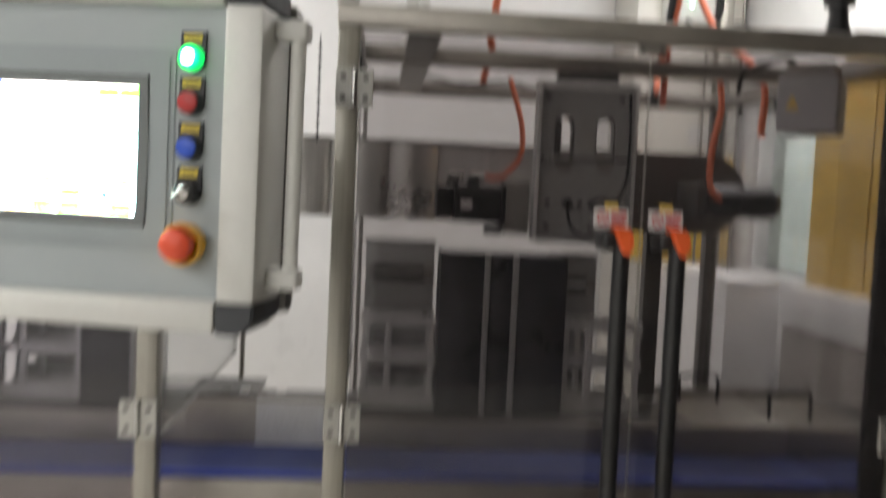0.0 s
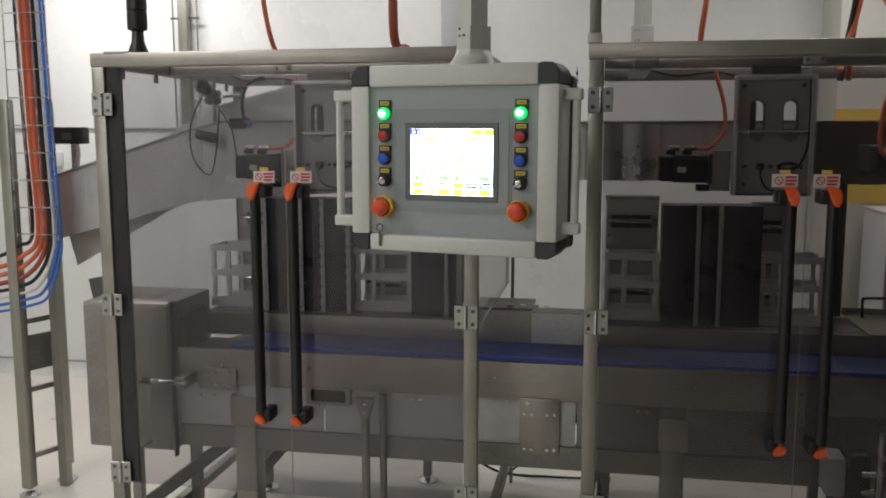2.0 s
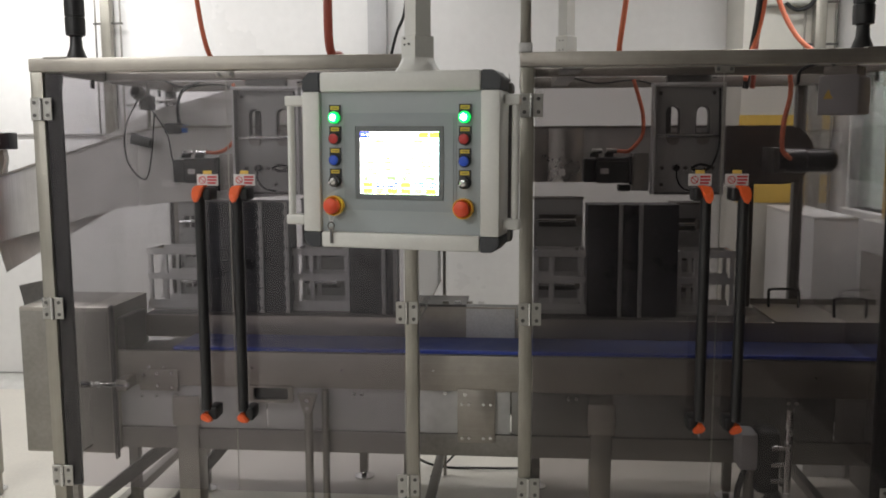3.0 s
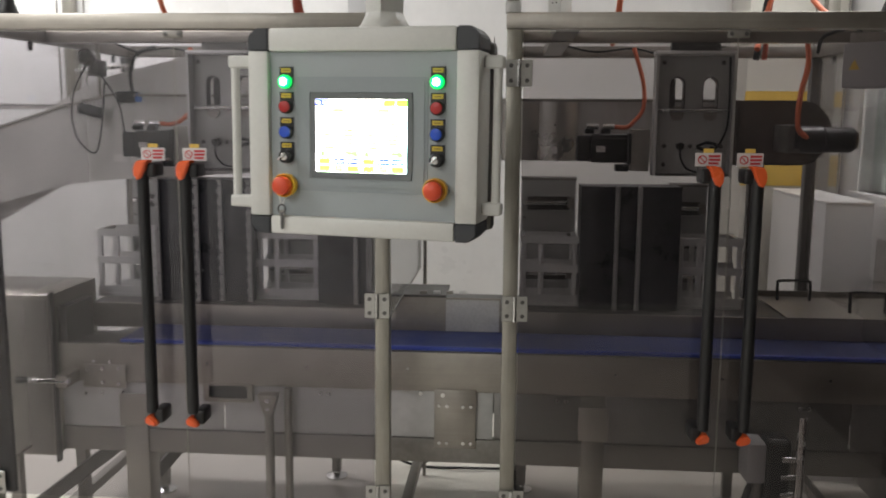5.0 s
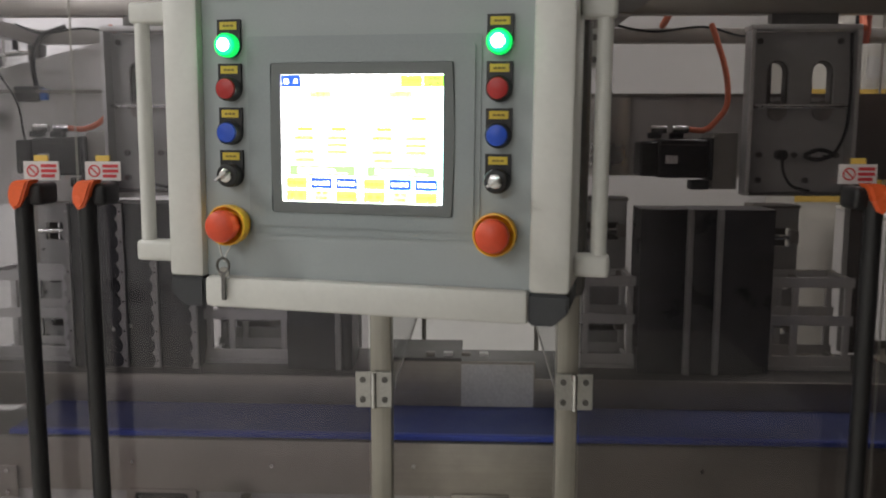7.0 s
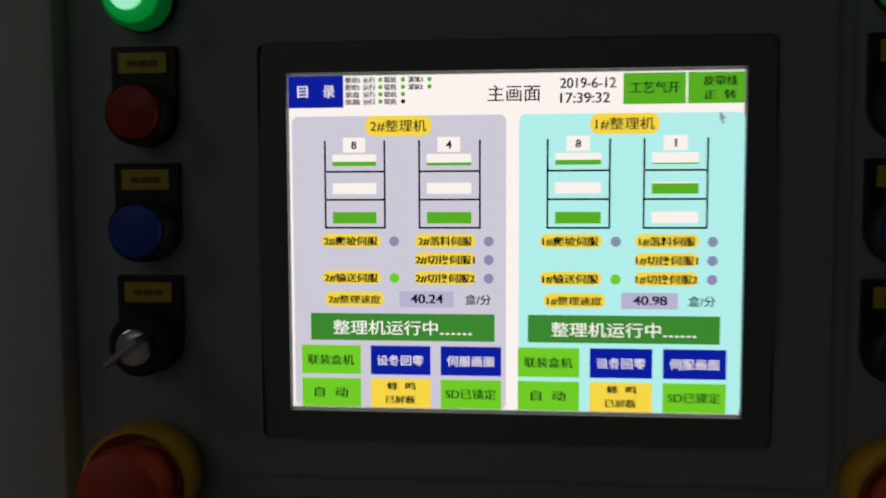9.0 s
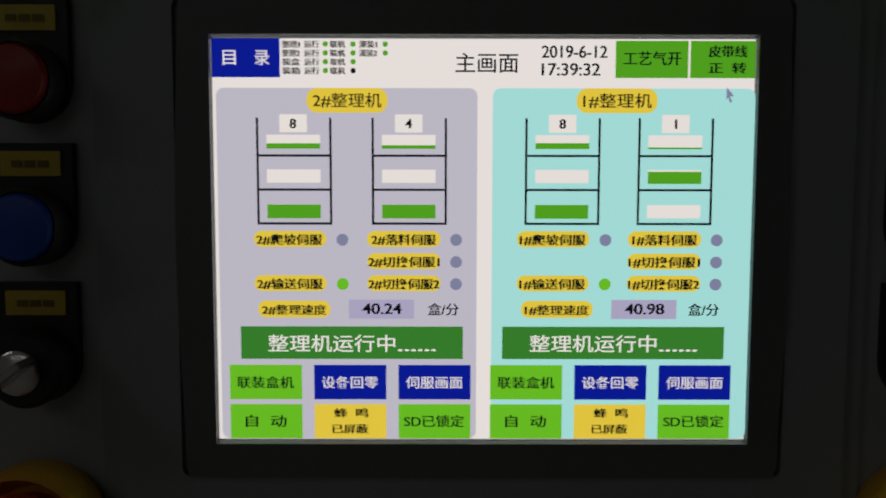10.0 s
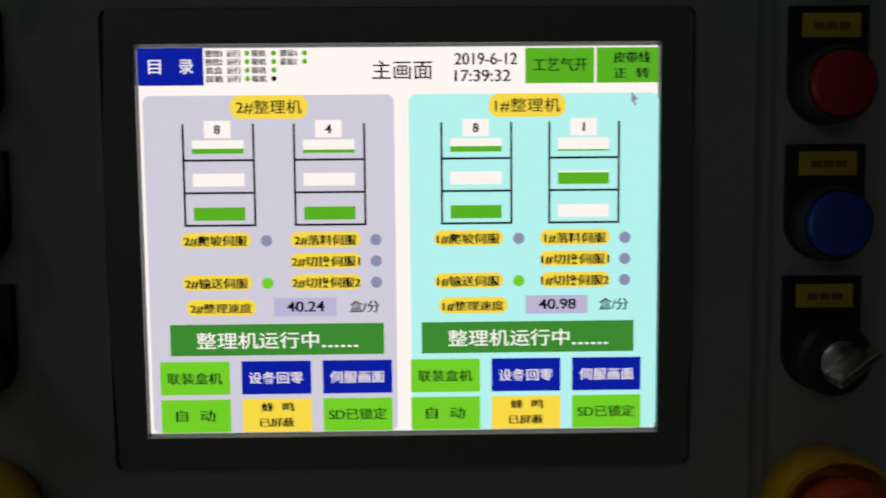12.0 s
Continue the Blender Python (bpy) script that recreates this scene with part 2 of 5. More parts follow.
def sweep(bm, pts, r, n=8, steps=6):
    """A round cable through the points."""
    pts = [Vector(p) for p in pts]
    ext = [pts[0] * 2 - pts[1]] + pts + [pts[-1] * 2 - pts[-2]]
    line = []
    for i in range(1, len(ext) - 2):
        a, b, c, d = ext[i - 1:i + 3]
        for k in range(steps):
            t = k / steps
            line.append(0.5 * ((2 * b) + (c - a) * t + (2 * a - 5 * b + 4 * c - d) * t * t + (3 * b - a - 3 * c + d) * t ** 3))
    line.append(pts[-1])
    rings = []
    up = Vector((0.31, 0.52, 0.79))
    for i, p in enumerate(line):
        d = (line[min(i + 1, len(line) - 1)] - line[max(i - 1, 0)]).normalized()
        u = d.cross(up).normalized()
        v = d.cross(u)
        rings.append([bm.verts.new(p + r * (u * math.cos(2 * math.pi * k / n) + v * math.sin(2 * math.pi * k / n))) for k in range(n)])
    for a, b in zip(rings, rings[1:]):
        for k in range(n):
            bm.faces.new((a[k], a[(k + 1) % n], b[(k + 1) % n], b[k]))
    bm.faces.new(list(reversed(rings[0])))
    bm.faces.new(rings[-1])
    return bm


def plate(bm, outer, holes, y0, y1, flip=False):
    """A sheet in the xz plane between y0 and y1, with holes cut through."""
    loops = [outer] + list(holes)
    for y, rev in ((y0, False), (y1, True)):
        edges = []
        for loop in loops:
            vs = [bm.verts.new((p[0], y, p[1])) for p in loop]
            edges += [bm.edges.new((vs[i], vs[(i + 1) % len(vs)])) for i in range(len(vs))]
        bmesh.ops.triangle_fill(bm, use_beauty=True, use_dissolve=False, edges=edges, normal=(0, 1 if rev else -1, 0))
    for loop in loops:
        for i in range(len(loop)):
            p, q = loop[i], loop[(i + 1) % len(loop)]
            bm.faces.new([bm.verts.new(c) for c in ((p[0], y0, p[1]), (q[0], y0, q[1]), (q[0], y1, q[1]), (p[0], y1, p[1]))])
    bmesh.ops.remove_doubles(bm, verts=bm.verts[:], dist=1e-5)
    bmesh.ops.recalc_face_normals(bm, faces=bm.faces[:])
    return bm


def rect(x0, x1, z0, z1, r=0.0, n=5):
    """Corner points of a rectangle, rounded by r."""
    if not r:
        return [(x0, z0), (x1, z0), (x1, z1), (x0, z1)]
    pts = []
    for cx, cz, a in ((x1 - r, z0 + r, -90), (x1 - r, z1 - r, 0), (x0 + r, z1 - r, 90), (x0 + r, z0 + r, 180)):
        for k in range(n + 1):
            w = radians(a + 90 * k / n)
            pts.append((cx + r * math.cos(w), cz + r * math.sin(w)))
    return pts


def thing(name, x=0, y=0, z=0, rz=0.0, label="", category="", group="", kind=""):
    ob = new(name)
    ob.empty_display_size = 0.1
    ob.matrix_world = pose(x, y, z, 0, 0, rz)
    return tagged(ob, label, category, group, kind)


def part(name, bm, mat, parent=None, label="", smooth=True):
    """Links the bmesh as one mesh object under parent (in the parent's own coordinates)."""
    me = bpy.data.meshes.new(name)
    bm.to_mesh(me)
    bm.free()
    if smooth:
        for p in me.polygons:
            p.use_smooth = True
        me.set_sharp_from_angle(angle=radians(35))
    me.materials.append(mat)
    ob = new(name, me)
    if parent is not None:
        ob.parent = parent
    if label:
        ob["label"] = label
    return ob


def structure(name, bm, mat, label, category=""):
    return tagged(part(name, bm, mat), label, category or name.split("_")[0], kind="structure")


def bolt(parent, x, y, z, r=0.006, h=0.005, name="bolt"):
    """A hexagon-headed bolt that faces the front."""
    bm = cyl(B(), (x, y, z), (x, y - h, z), r, r * 0.9, 6)
    return part(name, bm, BRIGHT, parent, smooth=False)


# ---- the room ----
XL, XR, YB, YF, ZC = -5.0, 1.62, 4.30, -3.2, 3.0
structure("floor", box(B(), XL - 0.2, 5.2, YF - 0.2, YB + 0.2, -0.2, 0.0), FLOOR, "pale cream epoxy floor with a soft sheen", "floor")
structure("ceiling", box(B(), XL - 0.2, 5.2, YF - 0.2, YB + 0.2, ZC, ZC + 0.15), CEILING, "white cleanroom ceiling of flat panels", "ceiling")
structure("wall_back", box(B(), XL - 0.2, 5.2, YB, YB + 0.15, 0, ZC), WALL, "smooth white cleanroom wall of sandwich panels", "wall")
structure("wall_left", box(B(), XL - 0.15, XL, YF, YB, 0, ZC), WALL, "smooth white cleanroom wall", "wall")
structure("wall_front", box(B(), XL - 0.2, 0.0, YF - 0.15, YF, 0, ZC), WALL, "smooth white cleanroom wall", "wall")
# unseen dark walls, added so the right side gets less bounce and dimmer reflections
structure("wall_front_dark", box(B(), 0.0, 5.2, YF - 0.15, YF, 0, ZC), UNSEEN_DARK, "unseen dark brown wall added to dim the right side", "wall")
structure("wall_far_right", box(B(), 5.05, 5.2, YF, YB, 0, ZC), UNSEEN_DARK, "unseen dark brown wall added to dim the right side", "wall")
# short partition with a window, running towards the viewer from the back wall
WY0, WY1, WZ0, WZ1 = 3.02, 3.66, 1.24, 1.98
wall_r = structure("wall_right", plate(B(), rect(2.05, YB, 0, ZC), [rect(WY0, WY1, WZ0, WZ1)], 0, 0.10), WALL, "white partition wall with a window", "wall")
wall_r.matrix_world = Matrix(((0, 1, 0, XR), (1, 0, 0, 0), (0, 0, 1, 0), (0, 0, 0, 1)))
# added out of view: blocks the next room's lamp and darkens reflections
structure("wall_right_front", box(B(), XR, XR + 0.10, YF, 2.049, 0, ZC), UNSEEN_DARK, "unseen dark brown wall added to dim the right side", "wall")
win = thing("window_1", XR, 0, 0, label="inside window with a pale frame and dim grey-green view", category="window", kind="structure")
part("window_frame", box(box(box(box(B(), -0.012, 0.11, WY1, WY1 + 0.045, WZ0 - 0.04, WZ1), -0.012, 0.11, WY0 - 0.045, WY0, WZ0 - 0.04, WZ1), -0.012, 0.11, WY0, WY1, WZ1, WZ1 + 0.04), -0.012, 0.11, WY0, WY0 + 0.001, WZ0, WZ1), LIGHT_COVER, win)
part("window_sill", box(B(), -0.04, 0.10, WY0 - 0.05, WY1 + 0.05, WZ0 - 0.035, WZ0, 0.006), WALL, win)
pn = part("pane", box(B(), 0.05, 0.056, WY0, WY1, WZ0, WZ1), WINDOW_PANE, win)
pn.visible_shadow = False
# wall added behind the window; the next room's dimness is in its colour
structure("wall_beyond", box(B(), 3.6, 3.7, 2.0, YB, 0, ZC), BEYOND_DIMMED, "added grey-green wall beyond the window, dimness in its colour", "wall")
# rail along the wall
structure("trim_rail", box(B(), XL, 1.1, YB - 0.012, YB - 0.0005, 1.634, 1.648, 0.003), SEAM, "narrow dark rail across the white wall", "trim")
cove = B()
cv = [(0.0, 0.0), (0.0, 0.09), (-0.012, 0.09), (-0.02, 0.05), (-0.045, 0.02), (-0.085, 0.0)]
va = [cove.verts.new((XL, YB + a, h)) for a, h in cv]
vb = [cove.verts.new((XR, YB + a, h)) for a, h in cv]
for i in range(len(cv)):
    j = (i + 1) % len(cv)
    cove.faces.new((va[i], vb[i], vb[j], va[j]))
structure("baseboard", cove, LIGHT_COVER, "pale rounded coving between wall and floor", "baseboard")
structure("trim_base_line", box(B(), XL, XR, YB - 0.016, YB - 0.0125, 0.088, 0.096), SEAM, "dark sealant line above the coving", "trim")

# white column with yellow bands in the back corner
col = thing("column", 1.36, 4.08, 0, label="white square column with two yellow bands", category="column", kind="structure")
part("shaft", box(B(), -0.245, 0.245, -0.18, 0.215, 0, ZC, 0.006), WALL_CREAM, col)
part("band", box(B(), -0.2475, 0.2475, -0.1825, -0.17, 1.645, 1.725), YELLOW, col, "yellow band")
part("band", box(B(), -0.2475, 0.2475, -0.1825, -0.17, 1.245, 1.40), YELLOW, col, "yellow band")
part("notice", box(B(), 0.02, 0.11, -0.1845, -0.18, 1.77, 1.86), LIGHT_COVER, col, "small pale notice")

# ceiling light panels, out of view, one added at each lamp
for lx, ly, lw in LAMPS:
    cl = thing("ceiling_light", lx, ly, ZC, label="unseen long white ceiling light panel in a thin frame, added at a lamp", category="ceiling light", group="ceiling lights")
    part("frame", plate(B(), rect(-0.63, 0.63, -0.18, 0.18), [rect(-0.60, 0.60, -0.15, 0.15)], 0, 0.03), PANEL_WHITE, cl).matrix_basis = Matrix(((1, 0, 0, 0), (0, 0, 1, 0), (0, -1, 0, 0), (0, 0, 0, 1)))
    part("diffuser", box(B(), -0.60, 0.60, -0.15, 0.15, -0.02, -0.004), glow("lit_diffuser", (1.0, 0.97, 0.92), 1.6), cl)


# ---- guarded packing machine: enclosures ----
DY = 1.80          # front face of the door frames
YR = 2.97          # rear frame
ZT = 1.868         # top of the frames
DOOR_B = 0.38


def hinge(parent, x, z, w=0.075, h=0.075, side=1):
    """Bright two-leaf hinge with screws, straddling post and pane."""
    hg = part("hinge", box(box(B(), x - w / 2, x - 0.004, DY - 0.006, DY - 0.001, z - h / 2, z + h / 2, 0.0015, 1), x + 0.004, x + w / 2, DY - 0.006, DY - 0.001, z - h / 2, z + h / 2, 0.0015, 1), HINGE, parent)
    part("knuckle", cyl(B(), (x, DY - 0.009, z - h / 2), (x, DY - 0.009, z + h / 2), 0.006, n=10), BRIGHT, hg)
    for sx in (-1, 1):
        for sz in (-1, 1):
            part("screw", cyl(B(), (x + sx * w * 0.3, DY - 0.006, z + sz * h * 0.28), (x + sx * w * 0.3, DY - 0.0085, z + sz * h * 0.28), 0.0065, n=8), STEEL_DARK_SHADED, hg)
    return hg


def long_handle(parent, x, lean=1):
    """Long black guard-door handle with orange ends; lean says to which side the brackets stand."""
    y = 1.742
    hd = part("door_handle", cyl(B(), (x, y, 0.69), (x, y, 1.415), 0.0172, n=16), BLACK, parent, "long black round handle with orange ends")
    for z0, z1, up in ((1.388, 1.452, 1), (0.645, 0.700, -1)):
        bm = B()
        ox = lean * (0.024 if up > 0 else 0.019)
        box(bm, x + ox - 0.016, x + ox + 0.016, y - 0.008, DY + 0.005, z0 + 0.01, z1 - (0.012 if up > 0 else 0.0), 0.008, 3)
        part("bracket", bm, BLACK, hd)
    top = B()
    prof = [(-0.018, 1.405), (-0.009, 1.391), (0.003, 1.396), (0.010, 1.410), (0.016, 1.428), (0.024, 1.4475), (0.004, 1.448), (-0.008, 1.445), (-0.015, 1.436), (-0.0188, 1.422)]
    plate(top, [(x + lean * a, b) for a, b in (prof if lean > 0 else prof[::-1])], [], y - 0.026, y + 0.016)
    bmesh.ops.bevel(top, geom=[e for e in top.edges if all(abs(v.co.y - (y - 0.026)) < 1e-4 for v in e.verts) and e.calc_face_angle(0) > 0.6], offset=0.004, segments=3, affect="EDGES")
    part("end_cap", top, ORANGE, hd, "bright orange top cap")
    low = B()
    prof = [(-0.022, 0.664), (0.0, 0.650), (0.022, 0.652), (0.014, 0.672), (-0.008, 0.684)]
    plate(low, [(x + lean * a, b) for a, b in (prof if lean > 0 else prof[::-1])], [], y - 0.024, y + 0.014)
    bmesh.ops.bevel(low, geom=[e for e in low.edges if e.is_manifold and e.calc_face_angle(0) > 0.6], offset=0.005, segments=2, affect="EDGES")
    part("end_cap", low, ORANGE, hd, "orange bottom cap")
    return hd


def warning_sign(parent, x, z=1.462):
    """Small white sign with a red ring and red print, a yellow tab above."""
    y = DY + 0.006
    sg = part("warning_sign", box(B(), x - 0.036, x + 0.036, y - 0.0045, y, z - 0.019, z + 0.019), SIGN_WHITE, parent, "small white sign with red ring and red print")
    part("tab", box(B(), x - 0.014, x + 0.014, y - 0.004, y, z + 0.0195, z + 0.031), YELLOW, sg, "yellow tab")
    ring = [(x - 0.017 + 0.0125 * math.cos(2 * math.pi * k / 20), z + 0.0125 * math.sin(2 * math.pi * k / 20)) for k in range(20)]
    hole = [(x - 0.017 + 0.0095 * math.cos(2 * math.pi * k / 20), z + 0.0095 * math.sin(2 * math.pi * k / 20)) for k in range(20)]
    part("red_ring", plate(B(), ring, [hole], y - 0.0055, y - 0.0047), SIGN_RED, sg)
    part("red_bar", beam(B(), (x - 0.0235, y - 0.0051, z + 0.0065), (x - 0.0105, y - 0.0051, z - 0.0065), 0.0008, 0.003), SIGN_RED, sg)
    for k, dz in enumerate((0.010, 0.0, -0.010)):
        part("print_bar", box(B(), x + 0.0, x + 0.032 - 0.004 * (k == 2), y - 0.0055, y - 0.0047, z + dz - 0.0032, z + dz + 0.0032), SIGN_RED, sg)
    return sg


def enclosure(x0, x1, outer_left, seam, hx, lean, label, post_up=False):
    """Steel frame with two see-through front doors. x0..x1 outer width; outer_left: the outer post is the left one."""
    en = thing("machine_guard", (x0 + x1) / 2, 2.35, 0, label=label, category="machine guard", group="machine guards")
    o = Matrix.Translation((-(x0 + x1) / 2, -2.35, 0))

    def p(name, bm, mat, lab="", parent=None):
        bm.transform(o) if parent is None else None
        return part(name, bm, mat, parent or en, lab)

    w = 0.044
    for px in (x0, x1 - w):
        p("post", box(B(), px, px + w, DY, DY + w, 0.0, ZT - 0.046, 0.004), STEEL_V)
        if (px == x0) == outer_left:
            # rear post: shade inside the guard is put into its darker colour
            p("post", box(B(), px, px + w, YR - w, YR, 0.0, ZT - 0.046, 0.004), STEEL_DARK_SHADED)
        else:
            p("rear_upright", box(B(), px + w - 0.014, px + w, YR - 0.02, YR, 0.0, ZT - 0.046, 0.002), STEEL_DULL, "slim rear upright")
        p("side_rail", box(B(), px, px + w, DY + w + 0.001, YR - w - 0.001, ZT - 0.046, ZT, 0.003), STEEL_DULL)
        p("side_rail", box(B(), px + 0.004, px + w - 0.004, DY + w + 0.001, YR - w - 0.001, 0.10, 0.14, 0.003), STEEL_DULL)
    p("top_rail", box(B(), x0 - 0.002, x1 + 0.002, DY - 0.002, DY + w, ZT - 0.0455, ZT, 0.004), STEEL)
    p("top_rail", box(B(), x0, x1, YR - w, YR, ZT - 0.0455, ZT, 0.004), STEEL_DULL)
    p("mid_rail", box(B(), x0 + w + 0.002, x1 - w - 0.002, 2.25, 2.25 + w, ZT - 0.044, ZT - 0.002, 0.003), STEEL)
    # clear panes on both sides, clips along the side rails
    for px in (x0, x1 - w):
        zb = 0.45 if (px == x0) == outer_left else 0.955
        side = p("side_pane", box(B(), px + 0.019, px + 0.025, DY + w + 0.004, YR - w - 0.004, zb, ZT - 0.047), PANE_SIDE, "clear side pane")
        side.visible_shadow = False
        eb_ = box(B(), px + 0.017, px + 0.027, DY + w + 0.004, YR - w - 0.004, zb - 0.006, zb - 0.0005)
        eb_.transform(o)
        part("pane_edge", eb_, STEEL_DULL, side)
        for cy in (1.93, 2.16, 2.52, 2.78):
            p("pane_clip", box(B(), px + 0.0285, px + 0.039, cy, cy + 0.018, ZT - 0.078, ZT - 0.0465, 0.002), BLACK)
    # black seal strip beside the outer post
    sx = (x0 + w + 0.002, x0 + w + 0.050) if outer_left else (x1 - w - 0.050, x1 - w - 0.002)
    p("seal_strip", box(B(), sx[0], sx[1], DY + 0.014, DY + 0.034, DOOR_B, 1.818, 0.003), RUBBER, "black rubber seal strip")
    xa, xb = x0 + w + 0.004, x1 - w - 0.004
    for k, (da, db) in enumerate(((xa, seam - 0.0008), (seam + 0.0008, xb))):
        door = p("door", box(B(), da, db, DY + 0.006, DY + 0.012, DOOR_B, 1.815), PANE if outer_left else PANE_DARK, "smoked clear plastic door pane")
        door_edge = B()
        ex = (db - 0.0012, db) if k == 0 else (da, da + 0.0012)
        box(door_edge, ex[0], ex[1], DY + 0.0045, DY + 0.0058, DOOR_B, 1.815)
        door_edge.transform(o)
        part("pane_edge", door_edge, STEEL_DULL, door)
        for z in (1.70, 1.02, 0.42):
            hbm = hinge(door, (da - 0.012 if k == 0 else db + 0.012), z)
            hbm.matrix_basis = o @ hbm.matrix_basis
        hh = long_handle(door, hx[k], lean)
        hh.matrix_basis = o @ hh.matrix_basis
        ss = warning_sign(door, hx[k] + 0.008 * lean + 0.0)
        ss.matrix_basis = o @ ss.matrix_basis
    br = p("catch_bracket", box(B(), seam - 0.03, seam + 0.03, DY + 0.0, DY + 0.0045, 1.797, 1.820, 0.002), STEEL_DULL)
    for dx in (-0.02, 0.02):
        s = cyl(B(), (seam + dx, DY, 1.808), (seam + dx, DY - 0.004, 1.808), 0.006, n=8)
        s.transform(o)
        part("screw", s, STEEL_DARK_SHADED, br)
    return en



GX0, GX1 = -1.731, -0.428
HX0, HX1 = -0.093, 1.160
guard_l = enclosure(GX0, GX1, True, -1.060, (-1.141, -1.015), 1, "stainless steel guard frame with clear doors and black handles")
guard_r = enclosure(HX0, HX1, False, 0.545, (0.488, 0.603), -1, "stainless steel guard frame with clear doors beside the control panel")

# steel tube that rises from the guard frame to the ceiling
riser = thing("conduit_pipe", -0.0765, 1.822, ZT, label="slim steel pipe rising from the guard frame", category="pipe")
part("pipe", box(B(), -0.017, 0.017, -0.017, 0.017, 0.0, ZC - ZT, 0.003), STEEL_V, riser)
part("clamp", box(B(), -0.022, 0.022, -0.022, 0.022, 0.0, 0.03, 0.003), ALU, riser)

# ---- conveyor body under the guards ----
BY = 2.215         # front of the conveyor body
LOW = 0.036        # the conveyor body sits this much lower than its own zero
FOOT = -0.0587     # the floor, seen from the conveyor's own zero
base = thing("belt_conveyor", 0, 2.5, -LOW, label="long stainless conveyor base with pale cover panels", category="conveyor")
BX0, BX1 = -1.69, 1.75


def pb(name, bm, mat, lab="", parent=None):
    bm.transform(Matrix.Translation((0, -2.5, 0)))
    return part(name, bm, mat, parent or base, lab)


pb("skirt", box(B(), BX0, BX1, BY, BY + 0.012, 0.66, 0.80, 0.003), STEEL, "brushed steel skirt")
pb("skirt", box(B(), BX0, BX1, 2.92, 2.932, 0.40, 0.80), STEEL_DULL)
for cx0, cx1 in ((-1.69, -1.09), (-1.085, -0.485), (-0.48, -0.12), (-0.115, 0.186), (0.274, 0.60), (0.605, 1.10), (1.105, 1.75)):
    # right of the gap the covers take a darker colour in place of shade
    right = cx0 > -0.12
    pb("cover_panel", box(B(), cx0, cx1, BY + 0.014, BY + 0.020, 0.485, 0.675, 0.002), SHADED_COVER if right else LIGHT_COVER, "cover panel darkened for the dimmer right side" if right else "pale cover panel")
pb("lower_rail", box(B(), BX0, BX1, BY + 0.004, BY + 0.05, 0.397, 0.484, 0.004), STEEL_DULL)
pb("lower_rail", box(B(), BX0, BX1, 2.87, 2.92, 0.397, 0.484, 0.004), STEEL_DULL)
# deck, end wall and tray: darker steel carries the shade inside the body
pb("deck", box(B(), BX0, BX1, BY + 0.05, 2.91, 0.70, 0.72), STEEL_DARK_SHADED)
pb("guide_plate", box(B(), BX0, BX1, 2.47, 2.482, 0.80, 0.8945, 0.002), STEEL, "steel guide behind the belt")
pb("guide_top", box(B(), BX0, BX1, 2.482, 2.80, 0.8745, 0.8945, 0.002), STEEL_DARK_SHADED)
pb("end_wall", box(B(), BX0 + 0.001, BX0 + 0.03, BY + 0.013, 2.43, 0.72, 0.93), STEEL_DARK_SHADED)
pb("return_tray", box(B(), BX0 + 0.03, -1.46, BY + 0.013, 2.469, 0.77, 0.785), STEEL_DARK_SHADED)
for k in range(9):
    bolt(base, -1.5 + 0.36 * k, BY - 2.5, 0.735 + 0.004 * (k % 2), 0.006)
for bx in (-0.735, -0.705, 0.105, 0.135, 0.93, 0.96):
    bolt(base, bx, BY + 0.014 - 2.5, 0.635, 0.009)
# joining plate with eight bolts in the gap
jp = pb("joining_plate", box(B(), -0.325, -0.178, BY - 0.006, BY + 0.013, 0.455, 0.668, 0.002), STEEL, "steel joining plate")
for bx in (-0.307, -0.280, -0.223, -0.196):
    for bz in (0.475, 0.61):
        bolt(jp, bx, BY - 0.006 - 2.5, bz, 0.007)
bolt(base, -0.375, BY + 0.014 - 2.5, 0.648, 0.009)
bolt(base, -0.295, BY - 0.006 - 2.5, 0.65, 0.010)
for lx0, lx1 in ((-1.455, -1.367), (0.190, 0.270)):
    lg = pb("leg", box(B(), lx0, lx1, BY - 0.004, BY + 0.09, FOOT + 0.035, 0.50, 0.005), STEEL_V)
    pb("clamp_plate", box(B(), lx0 - 0.012, lx1 + 0.012, BY - 0.012, BY - 0.0045, 0.50, 0.62, 0.003), STEEL, "", base)
    pb("foot", lathe(B(), [(0.045, 0.0), (0.045, 0.008), (0.012, 0.02), (0.012, 0.036)], Matrix.Translation(((lx0 + lx1) / 2, BY + 0.04, FOOT))), BRIGHT)
for lx0, ly in ((-0.86, 3.12), (-0.60, 2.85), (0.0, 3.05), (0.9, 3.0), (-1.6, 2.9)):
    pb("leg", box(B(), lx0 - 0.02, lx0 + 0.02, ly - 0.02, ly + 0.02, FOOT + 0.03, 0.40, 0.003), STEEL_DULL)
    pb("foot", lathe(B(), [(0.05, 0.0), (0.05, 0.008), (0.015, 0.022), (0.012, 0.036)], Matrix.Translation((lx0, ly, FOOT))), BRIGHT)
# underside member coloured dark for the shade below the conveyor
pb("cross_member", box(B(), BX0, BX1, 2.87, 3.14, 0.36, 0.40), STEEL_DARK_SHADED)
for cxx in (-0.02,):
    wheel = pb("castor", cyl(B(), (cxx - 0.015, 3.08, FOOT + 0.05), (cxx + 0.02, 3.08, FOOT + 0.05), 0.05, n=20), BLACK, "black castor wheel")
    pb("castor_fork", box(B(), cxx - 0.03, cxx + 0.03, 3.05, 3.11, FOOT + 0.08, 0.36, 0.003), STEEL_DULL)
